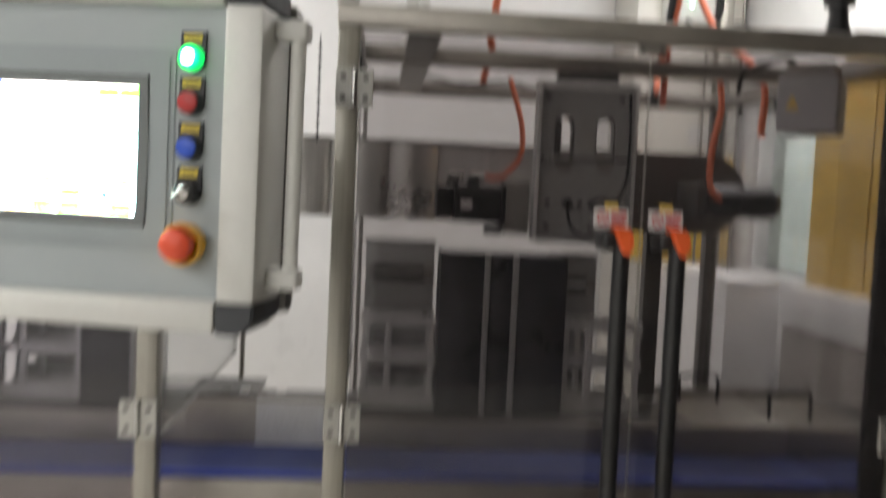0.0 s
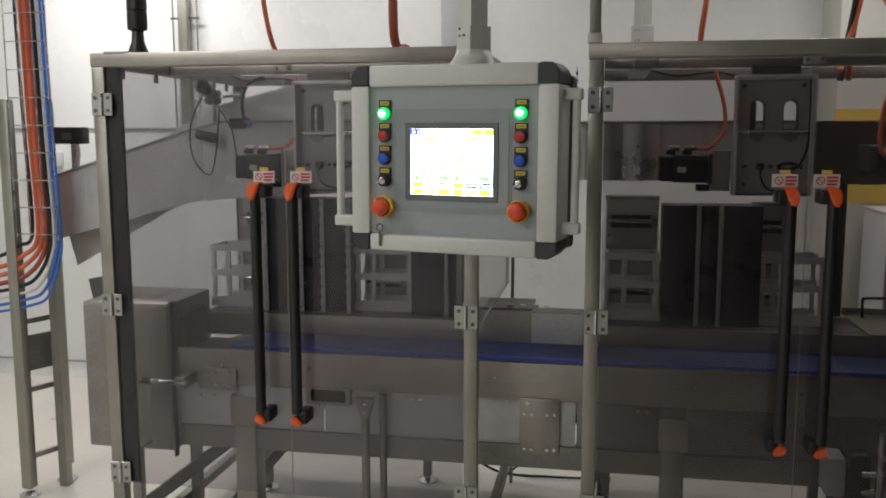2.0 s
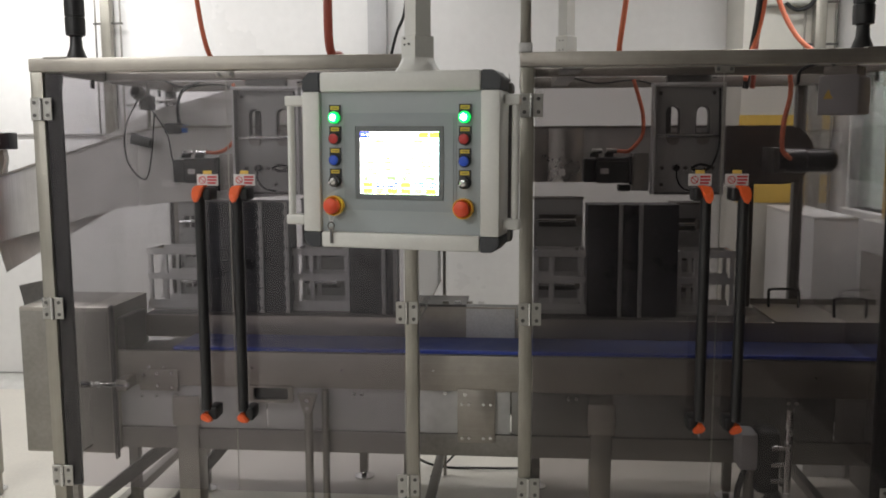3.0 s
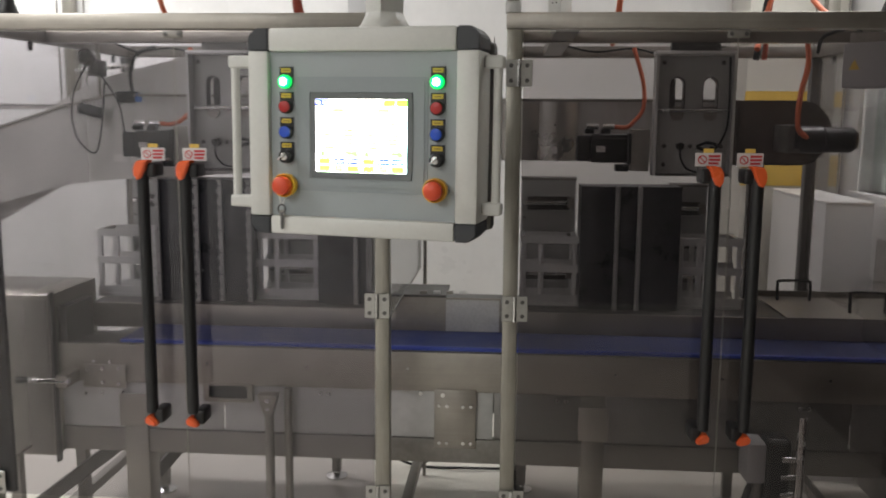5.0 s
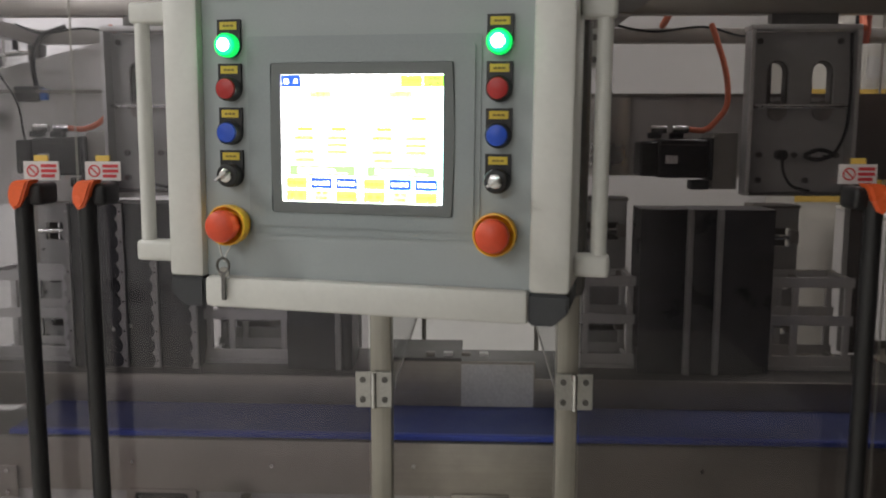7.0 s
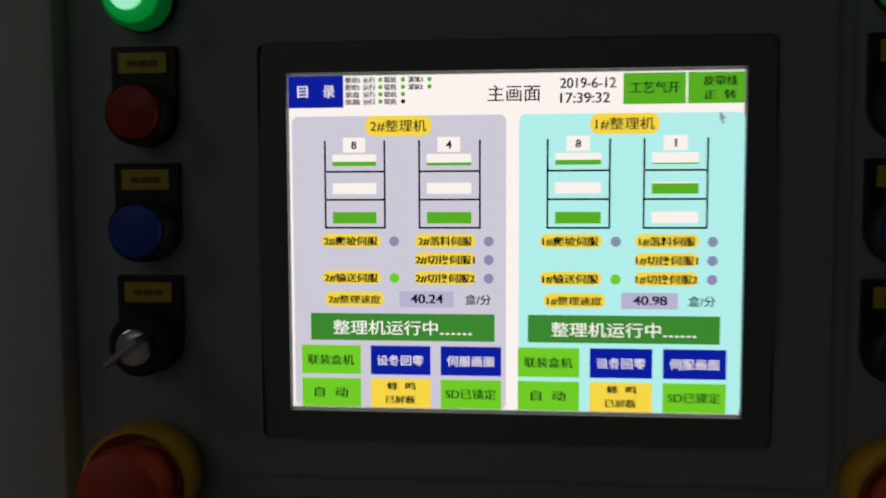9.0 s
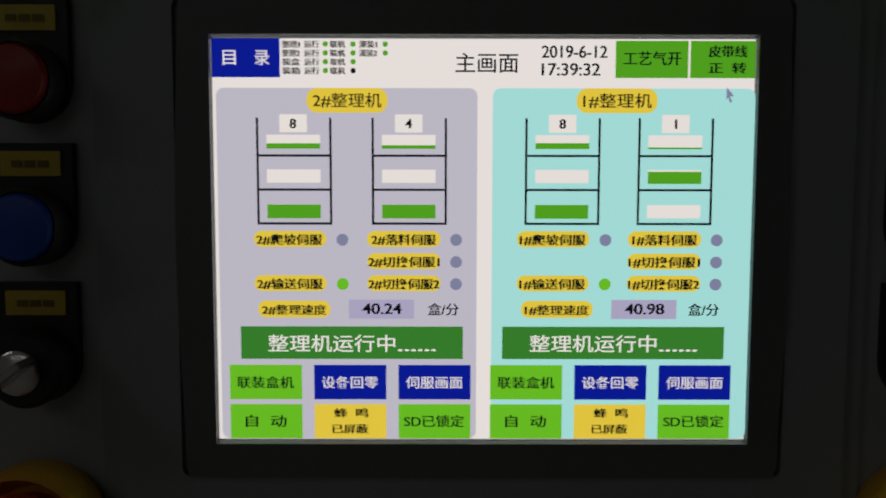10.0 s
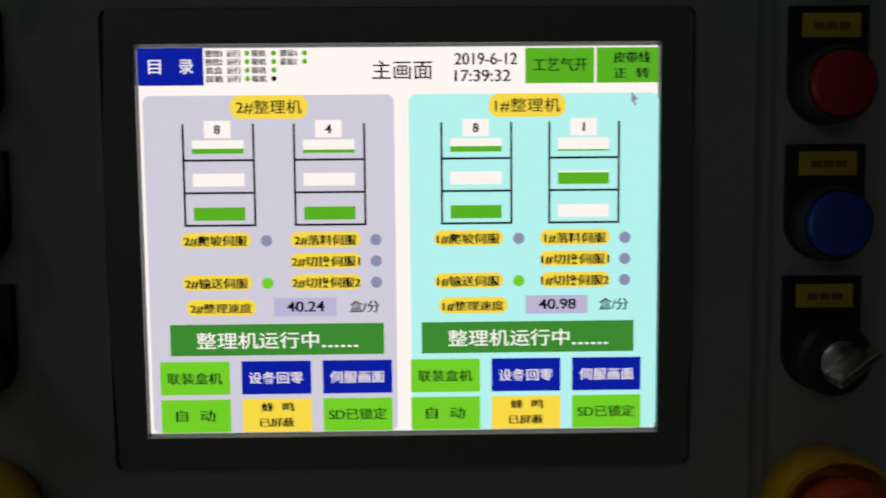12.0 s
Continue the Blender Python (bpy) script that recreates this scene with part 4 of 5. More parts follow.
# loose wiring on top of the guards' inside
for wx, wl in ((-1.50, 0.5), (0.22, 0.5)):
    wt = thing("wire_loop", wx, 2.55, ZT - 0.03, label="loose black wiring hung under the guard's roof", category="cable", group="wire loops")
    part("wire", sweep(B(), [(-0.12, 0.1, 0.015), (0.0, 0.02, -0.02), (0.14, 0.0, -0.01), (0.28, 0.05, -0.03), (wl, 0.15, 0.01)], 0.0035), RUBBER, wt)

# geared motor under the right guard
gm = thing("gear_motor", 0.79, 2.10, 0.245, label="grey and black geared motor on a round post", category="motor")
part("terminal_box", box(B(), -0.078, -0.017, -0.06, 0.05, 0.155, 0.29, 0.008), PLASTIC_GREY, gm, "grey terminal box")
part("motor_body", box(B(), -0.0165, 0.07, -0.045, 0.06, 0.06, 0.30, 0.02, 3), BLACK, gm)
part("pipe", cyl(B(), (0.085, -0.07, -0.339), (0.085, -0.07, 0.39), 0.014, n=14), BRIGHT, gm)
part("post", cyl(B(), (-0.03, 0.0, -0.339), (-0.03, 0.0, 0.154), 0.02, n=14), STEEL_DULL, gm)
for k in range(3):
    part("fitting", cyl(B(), (0.03, -0.06, 0.12 + 0.06 * k), (0.085, -0.065, 0.125 + 0.06 * k), 0.010, n=10), BRIGHT, gm)
part("cable", sweep(B(), [(0.05, -0.05, 0.07), (0.06, -0.06, -0.05), (0.045, -0.05, -0.18), (0.06, -0.03, -0.33)], 0.006), RUBBER, gm)
part("cable", sweep(B(), [(-0.05, -0.02, 0.15), (-0.08, -0.04, 0.05), (-0.02, -0.05, 0.02), (0.04, -0.04, 0.06)], 0.012), BLACK, gm)

# tray with wire grips at the right end of the conveyor
ty = thing("tray", 1.16, 2.60, 0.859, label="flat steel tray with two bent wire grips", category="tray")
part("sheet", box(B(), -0.22, 0.32, -0.14, 0.26, 0.0, 0.006), STEEL, ty)
part("rim", box(B(), -0.22, 0.32, 0.255, 0.26, 0.006, 0.03), STEEL_DULL, ty)
for hx_, hy_ in ((-0.10, 0.18), (0.10, -0.04)):
    part("grip", sweep(B(), [(hx_ - 0.06, hy_, 0.0), (hx_ - 0.062, hy_, 0.07), (hx_ - 0.05, hy_, 0.085), (hx_ + 0.05, hy_, 0.085), (hx_ + 0.065, hy_, 0.07), (hx_ + 0.065, hy_, 0.0)], 0.006), RUBBER, ty, "bent dark grip")

# gap between the guards: low hopper box and chute
hp = thing("hopper_box", -0.305, 2.48, 0.781, label="low steel hopper box between the two guards", category="box")
part("front", box(B(), -0.19, 0.205, -0.012, -0.009, 0.0, 0.128), STEEL, hp)
part("rim", box(B(), -0.19, 0.0, -0.015, 0.20, 0.128, 0.137), STEEL_DARK_SHADED, hp)
part("side_plate", plate(B(), [(0.0, 0.0), (0.20, 0.0), (0.20, 0.12), (0.0, 0.12)], [], -0.016, -0.0125), ALU, hp)
for k in range(4):
    part("scrap", box(B(), -0.10 + 0.05 * k, -0.075 + 0.05 * k, 0.01, 0.03, 0.137, 0.146), ALU if k % 2 else STEEL_DULL, hp)

# the conveyor line and all that stands on it: slightly smaller, and nearer to the doors
PIVOT = Vector((-0.135, -0.518, 1.567))
NEARER = Matrix.Translation(PIVOT) @ Matrix.Scale(0.943, 4) @ Matrix.Translation(-PIVOT)
for ob in [o_ for o_ in bpy.data.objects if o_.parent is None]:
    if ob.name.split(".")[0] in ("belt_conveyor", "conveyor_belt", "electrical_box", "lift_frame", "chute_guard", "hopper_box", "tray", "gear_motor"):
        ob.matrix_world = NEARER @ ob.matrix_world

# fallen cables on the floor
fc = thing("floor_cable", -0.7, 3.0, 0.0, label="thin black cables lying on the pale floor", category="cable")
part("cable", sweep(B(), [(-0.1, 0.0, 0.30), (0.05, 0.02, 0.12), (0.2, 0.05, 0.012), (0.45, 0.03, 0.012), (0.72, 0.05, 0.012)], 0.006), RUBBER, fc)
part("cable", sweep(B(), [(0.20, -0.1, 0.012), (0.30, 0.0, 0.08), (0.40, 0.1, 0.2), (0.45, 0.13, 0.34)], 0.005), RUBBER, fc)


# ---- on top of and above the guards ----
def signal_tower(x, label):
    s = thing("signal_tower", x, 1.95, ZT, label=label, category="signal lamp", group="signal towers")
    part("bracket", box(B(), -0.04, 0.04, -0.155, 0.03, -0.001, 0.004), STEEL_DULL, s)
    part("base", lathe(B(), [(0.040, 0.004), (0.036, 0.012), (0.022, 0.05), (0.020, 0.085), (0.026, 0.09)], None, 20), BLACK, s)
    part("column", lathe(B(), [(0.0325, 0.0905), (0.034, 0.11), (0.034, 0.15), (0.031, 0.152), (0.031, 0.156), (0.034, 0.158), (0.034, 0.235), (0.032, 0.237)], None, 24), BLACK, s)
    part("lens", lathe(B(), [(0.031, 0.2375), (0.031, 0.29), (0.026, 0.30)], None, 24), ORANGE, s, "orange lens")
    part("lens", lathe(B(), [(0.031, 0.301), (0.031, 0.355), (0.02, 0.375)], None, 24), RED_BUTTON, s, "red lens")
    return s


signal_tower(-1.640, "black signal tower with an orange lens on the guard frame")
signal_tower(1.012, "black signal tower standing on the guard frame")
for cx, cy, r, m, dz, lab in ((-1.39, 2.55, 0.010, CABLE_ORANGE, 0.07, "orange cable hanging down to the guard"), (-0.853, 2.45, 0.018, CABLE_RED, 0.0, "thick red-brown cable hanging to the guard"), (0.30, 2.5, 0.011, CABLE_ORANGE, -0.05, "orange cable hanging down to the guard")):
    hc = thing("hanging_cable", cx, cy, ZC, label=lab, category="cable", group="hanging cables")
    part("cable", sweep(B(), [(-dz, 0.0, 0.0), (-dz * 0.9, 0.0, -0.4), (-dz * 0.5, 0.0, -0.8), (0.0, 0.03, ZT - ZC + 0.09), (0.02, 0.16, ZT - ZC + 0.07), (0.03, 2.96 - cy, ZT - ZC + r)], r), m, hc)
bd = thing("cable_bundle", 0.90, 2.7, ZC, label="bundle of orange, red and black cables hanging down", category="cable")
part("cable", sweep(B(), [(0, 0, 0), (0.005, 0, -0.5), (0.0, 0, -0.85), (-0.05, 0, -1.08), (-0.09, -0.1, -1.17)], 0.010), CABLE_ORANGE, bd)
part("cable", sweep(B(), [(-0.02, 0, 0), (-0.015, 0, -0.5), (-0.02, 0, -0.85), (-0.045, 0.02, -1.08), (-0.06, 0.02, -1.2)], 0.012), RUBBER, bd)
part("cable", sweep(B(), [(0.02, 0, 0), (0.015, 0, -0.5), (0.0, 0, -0.84), (-0.02, 0.02, -1.0), (-0.03, 0.02, -1.2)], 0.010), CABLE_RED, bd)
part("cable", sweep(B(), [(0.02, -0.01, -0.70), (0.05, -0.02, -0.85), (0.10, -0.10, -1.0), (0.17, -0.24, -1.13), (0.17, -0.26, -1.30)], 0.010), CABLE_ORANGE, bd)
part("cable_tie", cyl(B(), (0.0, 0, -0.72), (0.0, 0, -0.70), 0.03, n=14), SIGN_WHITE, bd)

# conduit column on top of the right guard
cc = thing("cable_column", 0.084, 2.4, ZT, label="pale square cable column on the guard's roof", category="pipe")
part("flare", lathe(B(), [(0.062, -0.006), (0.060, 0.012), (0.046, 0.028), (0.040, 0.045)], None, 8), PANEL_WHITE, cc)
part("sleeve", lathe(B(), [(0.040, 0.0455), (0.040, 0.115), (0.037, 0.118)], None, 4), PANEL_WHITE, cc)
part("tube", lathe(B(), [(0.031, 0.1185), (0.031, ZC - ZT)], None, 4), PANEL_WHITE, cc)
for dx, dz in ((-0.026, 0.065), (-0.014, 0.065), (-0.026, 0.10), (-0.014, 0.10)):
    part("screw", cyl(B(), (dx, -0.0405 - dx, dz), (dx + 0.003, -0.036 - dx, dz), 0.003, n=8), STEEL_DARK_SHADED, cc)
part("seat", box(B(), -0.035, 0.035, -0.55, 0.525, -0.04, -0.0065), STEEL_DULL, cc)

dk = thing("wall_duct", -0.938, YB - 0.045, 1.65, label="pale grey square duct against the white wall", category="duct")
part("duct", box(B(), -0.056, 0.056, -0.04, 0.04, 0.0, ZC - 1.65, 0.004), PLASTIC_GREY, dk)
bk_ = thing("hanging_cable", -0.585, 2.42, ZT, label="slim black cable rising behind the panel's tube", category="cable", group="hanging cables")
part("cable", sweep(B(), [(-0.03, 0.03, -0.03), (-0.02, 0.01, 0.03), (0.01, 0.0, 0.14), (0.045, 0.0, 0.24), (0.055, 0.0, 0.5), (0.05, 0.0, ZC - ZT)], 0.006), RUBBER, bk_)
part("clamp", box(B(), -0.05, -0.01, -0.01, 0.06, -0.044, -0.03, 0.003), STEEL_DARK_SHADED, bk_)
wbx = thing("wall_socket_box", -3.62, YB - 0.06, 1.40, label="plain white box on the wall below the rail", category="wall box")
part("body", box(B(), -0.09, 0.09, -0.02, 0.059, 0.0, 0.095, 0.008), PANEL_WHITE, wbx)
part("lid", box(B(), -0.085, 0.085, -0.028, -0.0205, 0.005, 0.09, 0.004), PANEL_WHITE, wbx)

# interlock box on the right guard's frame
il = thing("junction_box", 0.93, 1.90, 1.668, -36, label="grey plastic junction box with a small warning mark", category="junction box")
part("body", box(B(), -0.062, 0.062, 0.0, 0.13, 0.0, 0.125, 0.012, 3), PLASTIC_GREY, il)
part("lid", box(B(), -0.063, 0.063, -0.012, -0.0005, -0.001, 0.126, 0.006), PLASTIC_GREY, il)
part("warning_mark", plate(B(), [(-0.045, 0.05), (-0.015, 0.05), (-0.030, 0.08)], [], -0.014, -0.0125), YELLOW, il, "yellow triangle")
part("mount", box(B(), -0.05, 0.05, 0.0, 0.10, 0.1255, 0.154), STEEL_DULL, il)
for k in range(3):
    part("gland", cyl(B(), (-0.04 + 0.04 * k, 0.09, 0.1255), (-0.04 + 0.04 * k, 0.09, 0.15), 0.012, n=12), BLACK, il)
part("cable", sweep(B(), [(-0.04, 0.09, 0.15), (-0.07, 0.10, 0.18), (-0.16, 0.12, 0.16), (-0.2, 0.2, 0.12)], 0.006), RUBBER, il)

# pipes and boxes on the back wall
for px in (-2.62, 1.50):
    wp = thing("wall_pipe", px, YB - 0.05, 1.648 if px < 0 else 0.0, label="square steel riser against the white wall", category="pipe", group="wall pipes")
    if px > 0:
        wp.location.y = 3.86
    h = ZC - (1.648 if px < 0 else 0.0)
    part("riser", box(B(), -0.03, 0.03, -0.03, 0.03, 0.0, h, 0.004), STEEL_V, wp)
    for dx in (-0.075, 0.085):
        part("rod", cyl(B(), (dx, 0, 0.0), (dx, 0, h), 0.006, n=8), STEEL_DULL, wp)
    for k in range(4):
        zz = h - 0.25 - 0.22 * k
        part("clip", box(B(), -0.09, 0.10, -0.006, 0.006, zz, zz + 0.012), STEEL_DARK_SHADED, wp)
sw = thing("wall_box", 1.33, 3.895, 2.36, label="white control box with a green lamp on the column", category="control box")
part("body", box(B(), -0.11, 0.11, -0.08, 0.0, -0.06, 0.22, 0.012, 3), PANEL_WHITE, sw)
part("lamp", lathe(B(), [(0.008, 0.0), (0.008, 0.006), (0.004, 0.009)], Matrix.Translation((0.0, -0.081, 0.02)) @ Matrix.Rotation(radians(90), 4, "X"), 12), GREEN_LIT, sw, "small green lamp")
part("hook_cable", sweep(B(), [(-0.02, -0.07, -0.05), (0.03, -0.09, -0.09), (0.10, -0.09, -0.07), (0.13, -0.09, 0.0), (0.13, -0.08, 0.10)], 0.010), RUBBER, sw)

# curtain and cabinet by the partition
ct = thing("strip_curtain", 1.57, 2.62, 0, label="yellow plastic strip curtain hanging in the doorway", category="curtain")
for k in range(5):
    cbm = B()
    y_a = -0.46 + 0.186 * k
    n = 5
    fr = [cbm.verts.new((-0.012 * math.sin(math.pi * i / n) - 0.008 * (k % 2), y_a + 0.20 * i / n, 1.21)) for i in range(n + 1)]
    bk = [cbm.verts.new((v.co.x + 0.004, v.co.y, 1.21)) for v in fr]
    fc_ = cbm.faces.new(fr + bk[::-1])
    ex = bmesh.ops.extrude_face_region(cbm, geom=[fc_])
    bmesh.ops.translate(cbm, verts=[v for v in ex["geom"] if isinstance(v, bmesh.types.BMVert)], vec=(0, 0, 0.72))
    bmesh.ops.recalc_face_normals(cbm, faces=cbm.faces[:])
    part("strip", cbm, CURTAIN, ct)
part("rail", box(B(), -0.03, 0.03, -0.47, 0.47, 1.93, 1.97, 0.004), STEEL_DULL, ct)
cb = thing("low_cabinet", 1.535, 2.62, 0, label="low white and brown cabinet against the partition", category="cabinet")
part("body", box(B(), -0.075, 0.08, -0.55, 0.42, 0.0, 1.09, 0.008), CARTON, cb)
part("top", box(B(), -0.08, 0.084, -0.56, 0.425, 1.0905, 1.232, 0.008), WALL, cb)
wb = thing("white_bin", 1.30, 3.46, 0, label="tall plain white box below the window", category="box")
part("body", box(B(), -0.045, 0.155, -0.40, 0.36, 0.0, 1.222, 0.006), WALL, wb)
part("lid", box(B(), -0.046, 0.156, -0.401, 0.361, 1.2225, 1.238, 0.006), WALL, wb)

# ---- cable ladder and rack at the left ----
rk = thing("cable_rack", -2.515, 2.53, 0, label="upright stainless ladder rack carrying cables", category="rack")
part("upright", box(B(), -0.05, -0.002, -0.115, -0.067, 0.035, 1.75, 0.004), STEEL_V, rk)
part("upright", box(B(), 0.005, 0.055, 0.075, 0.125, 0.075, 1.75, 0.004), STEEL_V, rk)
for z in (0.17, 0.475, 0.785):
    part("rung", beam(B(), (-0.026, -0.066, z), (0.03, 0.0745, z), 0.018, 0.022), STEEL, rk)
part("cross_plate", plate(B(), rect(-0.066, 0.09, 0.56, 0.72), [], -0.004, 0.004), STEEL_DULL, rk).matrix_basis = Matrix.Translation((0.002, 0.004, 0)) @ Matrix.Rotation(radians(68), 4, "Z")
for fx, fy, fz in ((-0.026, -0.091, 0.0), (0.03, 0.10, 0.0)):
    part("foot", lathe(B(), [(0.045, 0.0), (0.045, 0.006), (0.03, 0.014), (0.012, 0.022), (0.010, 0.08)], Matrix.Translation((fx, fy, fz)), 20), BRIGHT, rk, "round levelling foot")
mesh_tray = thing("cable_basket", -2.41, 2.42, 1.15, label="upright wire basket tray full of cables", category="cable tray")
for wx in (-0.10, -0.035, 0.03, 0.095):
    part("wire", cyl(B(), (wx, 0, 0.0), (wx, 0, ZC - 1.15), 0.0028, n=6), BRIGHT, mesh_tray)
for k in range(16):
    part("wire", cyl(B(), (-0.10, -0.003, 0.03 + 0.115 * k), (0.095, -0.003, 0.03 + 0.115 * k), 0.0028, n=6), BRIGHT, mesh_tray)
tc_ = thing("tray_cables", -2.41, 2.45, 0, label="orange, black and blue cables bending out of the tray", category="cable")
for dx, r, m in ((-0.030, 0.010, CABLE_ORANGE), (-0.010, 0.010, CABLE_ORANGE), (0.010, 0.010, CABLE_RED), (0.028, 0.008, RUBBER), (0.045, 0.007, CABLE_WHITE), (0.062, 0.007, CABLE_BLUE), (0.078, 0.006, CABLE_BLUE), (-0.055, 0.008, RUBBER)):
    e = 0.02 - dx * 0.6
    part("cable", sweep(B(), [(dx - 0.02, 0.0, ZC), (dx - 0.01, 0, 2.2), (dx, 0, 1.6), (dx + 0.012, 0, 1.22 + e), (dx + 0.005, -0.01, 1.10 + e), (dx - 0.05, -0.02, 1.02 + e - dx), (dx - 0.15, -0.02, 0.97 + e - dx), (dx - 0.40, -0.02, 0.92 + e - dx)], r), m, tc_)
sn = thing("sensor_box", -2.38, 2.66, 1.56, label="black sensor box with a short cable behind the rack", category="sensor")
part("body", box(B(), -0.075, 0.06, -0.03, 0.04, 0.0, 0.075, 0.006), BLACK, sn)
part("front_lens", box(B(), -0.03, 0.02, -0.034, -0.0305, 0.02, 0.05), STEEL_DARK_SHADED, sn)
part("cable", sweep(B(), [(0.02, 0.0, 0.0), (0.025, 0.0, -0.05), (0.0, 0.01, -0.11), (-0.03, 0.02, -0.17)], 0.010), CABLE_WHITE, sn)
part("bracket", box(B(), -0.01, 0.01, 0.0, 0.03, -0.17, -0.001), STEEL_DULL, sn)


# ---- operator control panel on its hanging tube ----
CPX, CPY, CPZ, CPA = -0.3985, 1.154, 1.532, -10.8
panel = thing("control_panel", CPX, CPY, CPZ, CPA, label="off-white operator panel with touch screen and push buttons", category="control panel")
panel.matrix_world = pose(CPX, CPY, CPZ, 0, 0.4, CPA)
PF = 0.006   # front of the face plate


def profile_bar(x0, x1, z0, z1, name="edge_profile", lab="off-white rounded edge profile"):
    return part(name, box(B(), x0, x1, -0.010, 0.10, z0, z1, 0.006, 2), PANEL_WHITE, panel, lab)


part("housing", box(B(), -0.215, 0.215, PF + 0.001, 0.115, -0.185, 0.185, 0.004), PANEL_GREY, panel)
part("face_plate", plate(B(), rect(-0.2115, 0.2115, -0.178, 0.178), [], PF - 0.004, PF), PANEL_GREY, panel, "light grey face plate")
profile_bar(-0.2115, 0.2115, 0.1785, 0.2285)
profile_bar(-0.2115, 0.2115, -0.2190, -0.1785)
profile_bar(-0.2610, -0.2120, -0.1800, 0.1800)
profile_bar(0.2120, 0.2610, -0.1800, 0.1800)
for sx in (-1, 1):
    for sz, zc in ((1, 0.2285), (-1, 0.2195)):
        a = [(0.2122, 0.1803), (0.2605, 0.1803), (0.2605, zc - 0.018), (0.243, zc), (0.2122, zc)]
        pts = [(sx * x, sz * z) for x, z in a]
        if sx * sz < 0:
            pts.reverse()
        cbm = plate(B(), pts, [], -0.009, 0.099)
        bmesh.ops.bevel(cbm, geom=[e for e in cbm.edges if e.is_manifold and e.calc_face_angle(0) > 0.6], offset=0.003, segments=2, affect="EDGES")
        part("corner_cap", cbm, CORNER, panel, "charcoal corner cap")
# rear shell, narrower than the front
part("rear_shell", box(B(), -0.25, 0.27, 0.101, 0.135, -0.205, 0.205, 0.012, 2), STEEL_DARK_SHADED, panel)
# handles on both sides
for sx, hxu, hy in ((-1, -0.302, 0.012), (1, 0.290, 0.040)):
    hd = part("side_handle", cyl(B(), (hxu, hy, -0.155), (hxu, hy, 0.165), 0.0095, n=18), PANEL_WHITE, panel, "off-white tube handle")
    for z in (-0.150, 0.158):
        bm = B()
        lo, hi = sorted((sx * 0.2613, hxu + sx * 0.013))
        box(bm, lo, hi, hy - 0.012, hy + 0.018, z - 0.0135, z + 0.0135, 0.005, 3)
        part("handle_arm", bm, PANEL_WHITE, hd)
# tube to the ceiling
TU, TV = 0.018, 0.10
tube = part("hanging_tube", lathe(B(), [(0.034, 0.325), (0.034, ZC - CPZ)], Matrix.Translation((TU, TV, 0)) @ Matrix.Rotation(radians(8), 4, "Z"), 4), PANEL_WHITE, panel, "pale square hanging tube")
part("sleeve", lathe(B(), [(0.0425, 0.268), (0.0425, 0.322), (0.040, 0.3245)], Matrix.Translation((TU, TV, 0)) @ Matrix.Rotation(radians(8), 4, "Z"), 4), PANEL_WHITE, tube)
part("flare", lathe(B(), [(0.062, 0.2288), (0.061, 0.236), (0.052, 0.246), (0.044, 0.262), (0.0425, 0.2678)], Matrix.Translation((TU, TV, 0)) @ Matrix.Rotation(radians(8), 4, "Z"), 8), PANEL_WHITE, tube)
for k, (dx, dz) in enumerate(((-0.030, 0.302), (-0.014, 0.302), (-0.030, 0.318))):
    part("screw", cyl(B(), (TU + dx, TV - 0.0425 - dx * 1.0 - 0.018 + 0.012, dz), (TU + dx, TV - 0.03 + abs(dx) * 0.9, dz), 0.003, n=8), STEEL_DARK_SHADED, tube)
# screen surround
part("bezel_step", plate(B(), rect(-0.1495, 0.1495, -0.1215, 0.1255, 0.004), [rect(-0.142, 0.142, -0.110, 0.1145, 0.004)], 0.0004, PF - 0.0042), BEZEL, panel, "grey sunk rim round the bezel")
part("bezel", plate(B(), rect(-0.1425, 0.1425, -0.1105, 0.1150, 0.006), [rect(-0.1180, 0.1180, -0.0930, 0.0930, 0.004)], -0.0015, PF - 0.0042), BEZEL, panel, "grey raised bezel")
arcs = []
for k in range(13):
    z = -0.0925 + 0.185 * k / 12
    arcs.append((0.1150 + 0.0030 * math.sin(math.pi * k / 12), z))
frame_pts = arcs + [(-x, z) for x, z in reversed(arcs)]
part("screen_frame", plate(B(), frame_pts, [rect(-0.1040, 0.1040, -0.0790, 0.0790)], -0.0030, 0.0045), BEZEL_DARK, panel, "dark grey screen frame")

# display: lit picture elements
WHITE_S = 16.5
C_WHITE = glow("lit_white", (1.0, 0.93, 0.89), WHITE_S)
C_FIELD = glow("lit_field_white", (1.0, 0.92, 0.87), WHITE_S)
C_LILAC = glow("lit_lilac", (0.63, 0.605, 0.70), WHITE_S)
C_AQUA = glow("lit_aqua", (0.46, 0.89, 0.85), WHITE_S)
C_YELLOW = glow("lit_yellow", (0.95, 0.70, 0.062), WHITE_S)
C_GREEN = glow("lit_green", (0.10, 0.43, 0.016), WHITE_S)
C_LIME = glow("lit_lime", (0.17, 0.62, 0.02), WHITE_S)
C_DGREEN = glow("lit_deep_green", (0.045, 0.25, 0.030), WHITE_S)
C_BLUE = glow("lit_blue", (0.003, 0.012, 0.34), WHITE_S)
C_GREY = glow("lit_grey", (0.26, 0.27, 0.42), WHITE_S)
C_BOX = glow("lit_lavender_box", (0.50, 0.46, 0.66), WHITE_S)
C_INK = glow("screen_ink", (0.004, 0.006, 0.008), WHITE_S)
SW, SH = 0.1035, 0.07775
display = part("display", box(B(), -SW, SW, 0.0, 0.003, -SH, SH), C_WHITE, panel, "bright touch screen display")


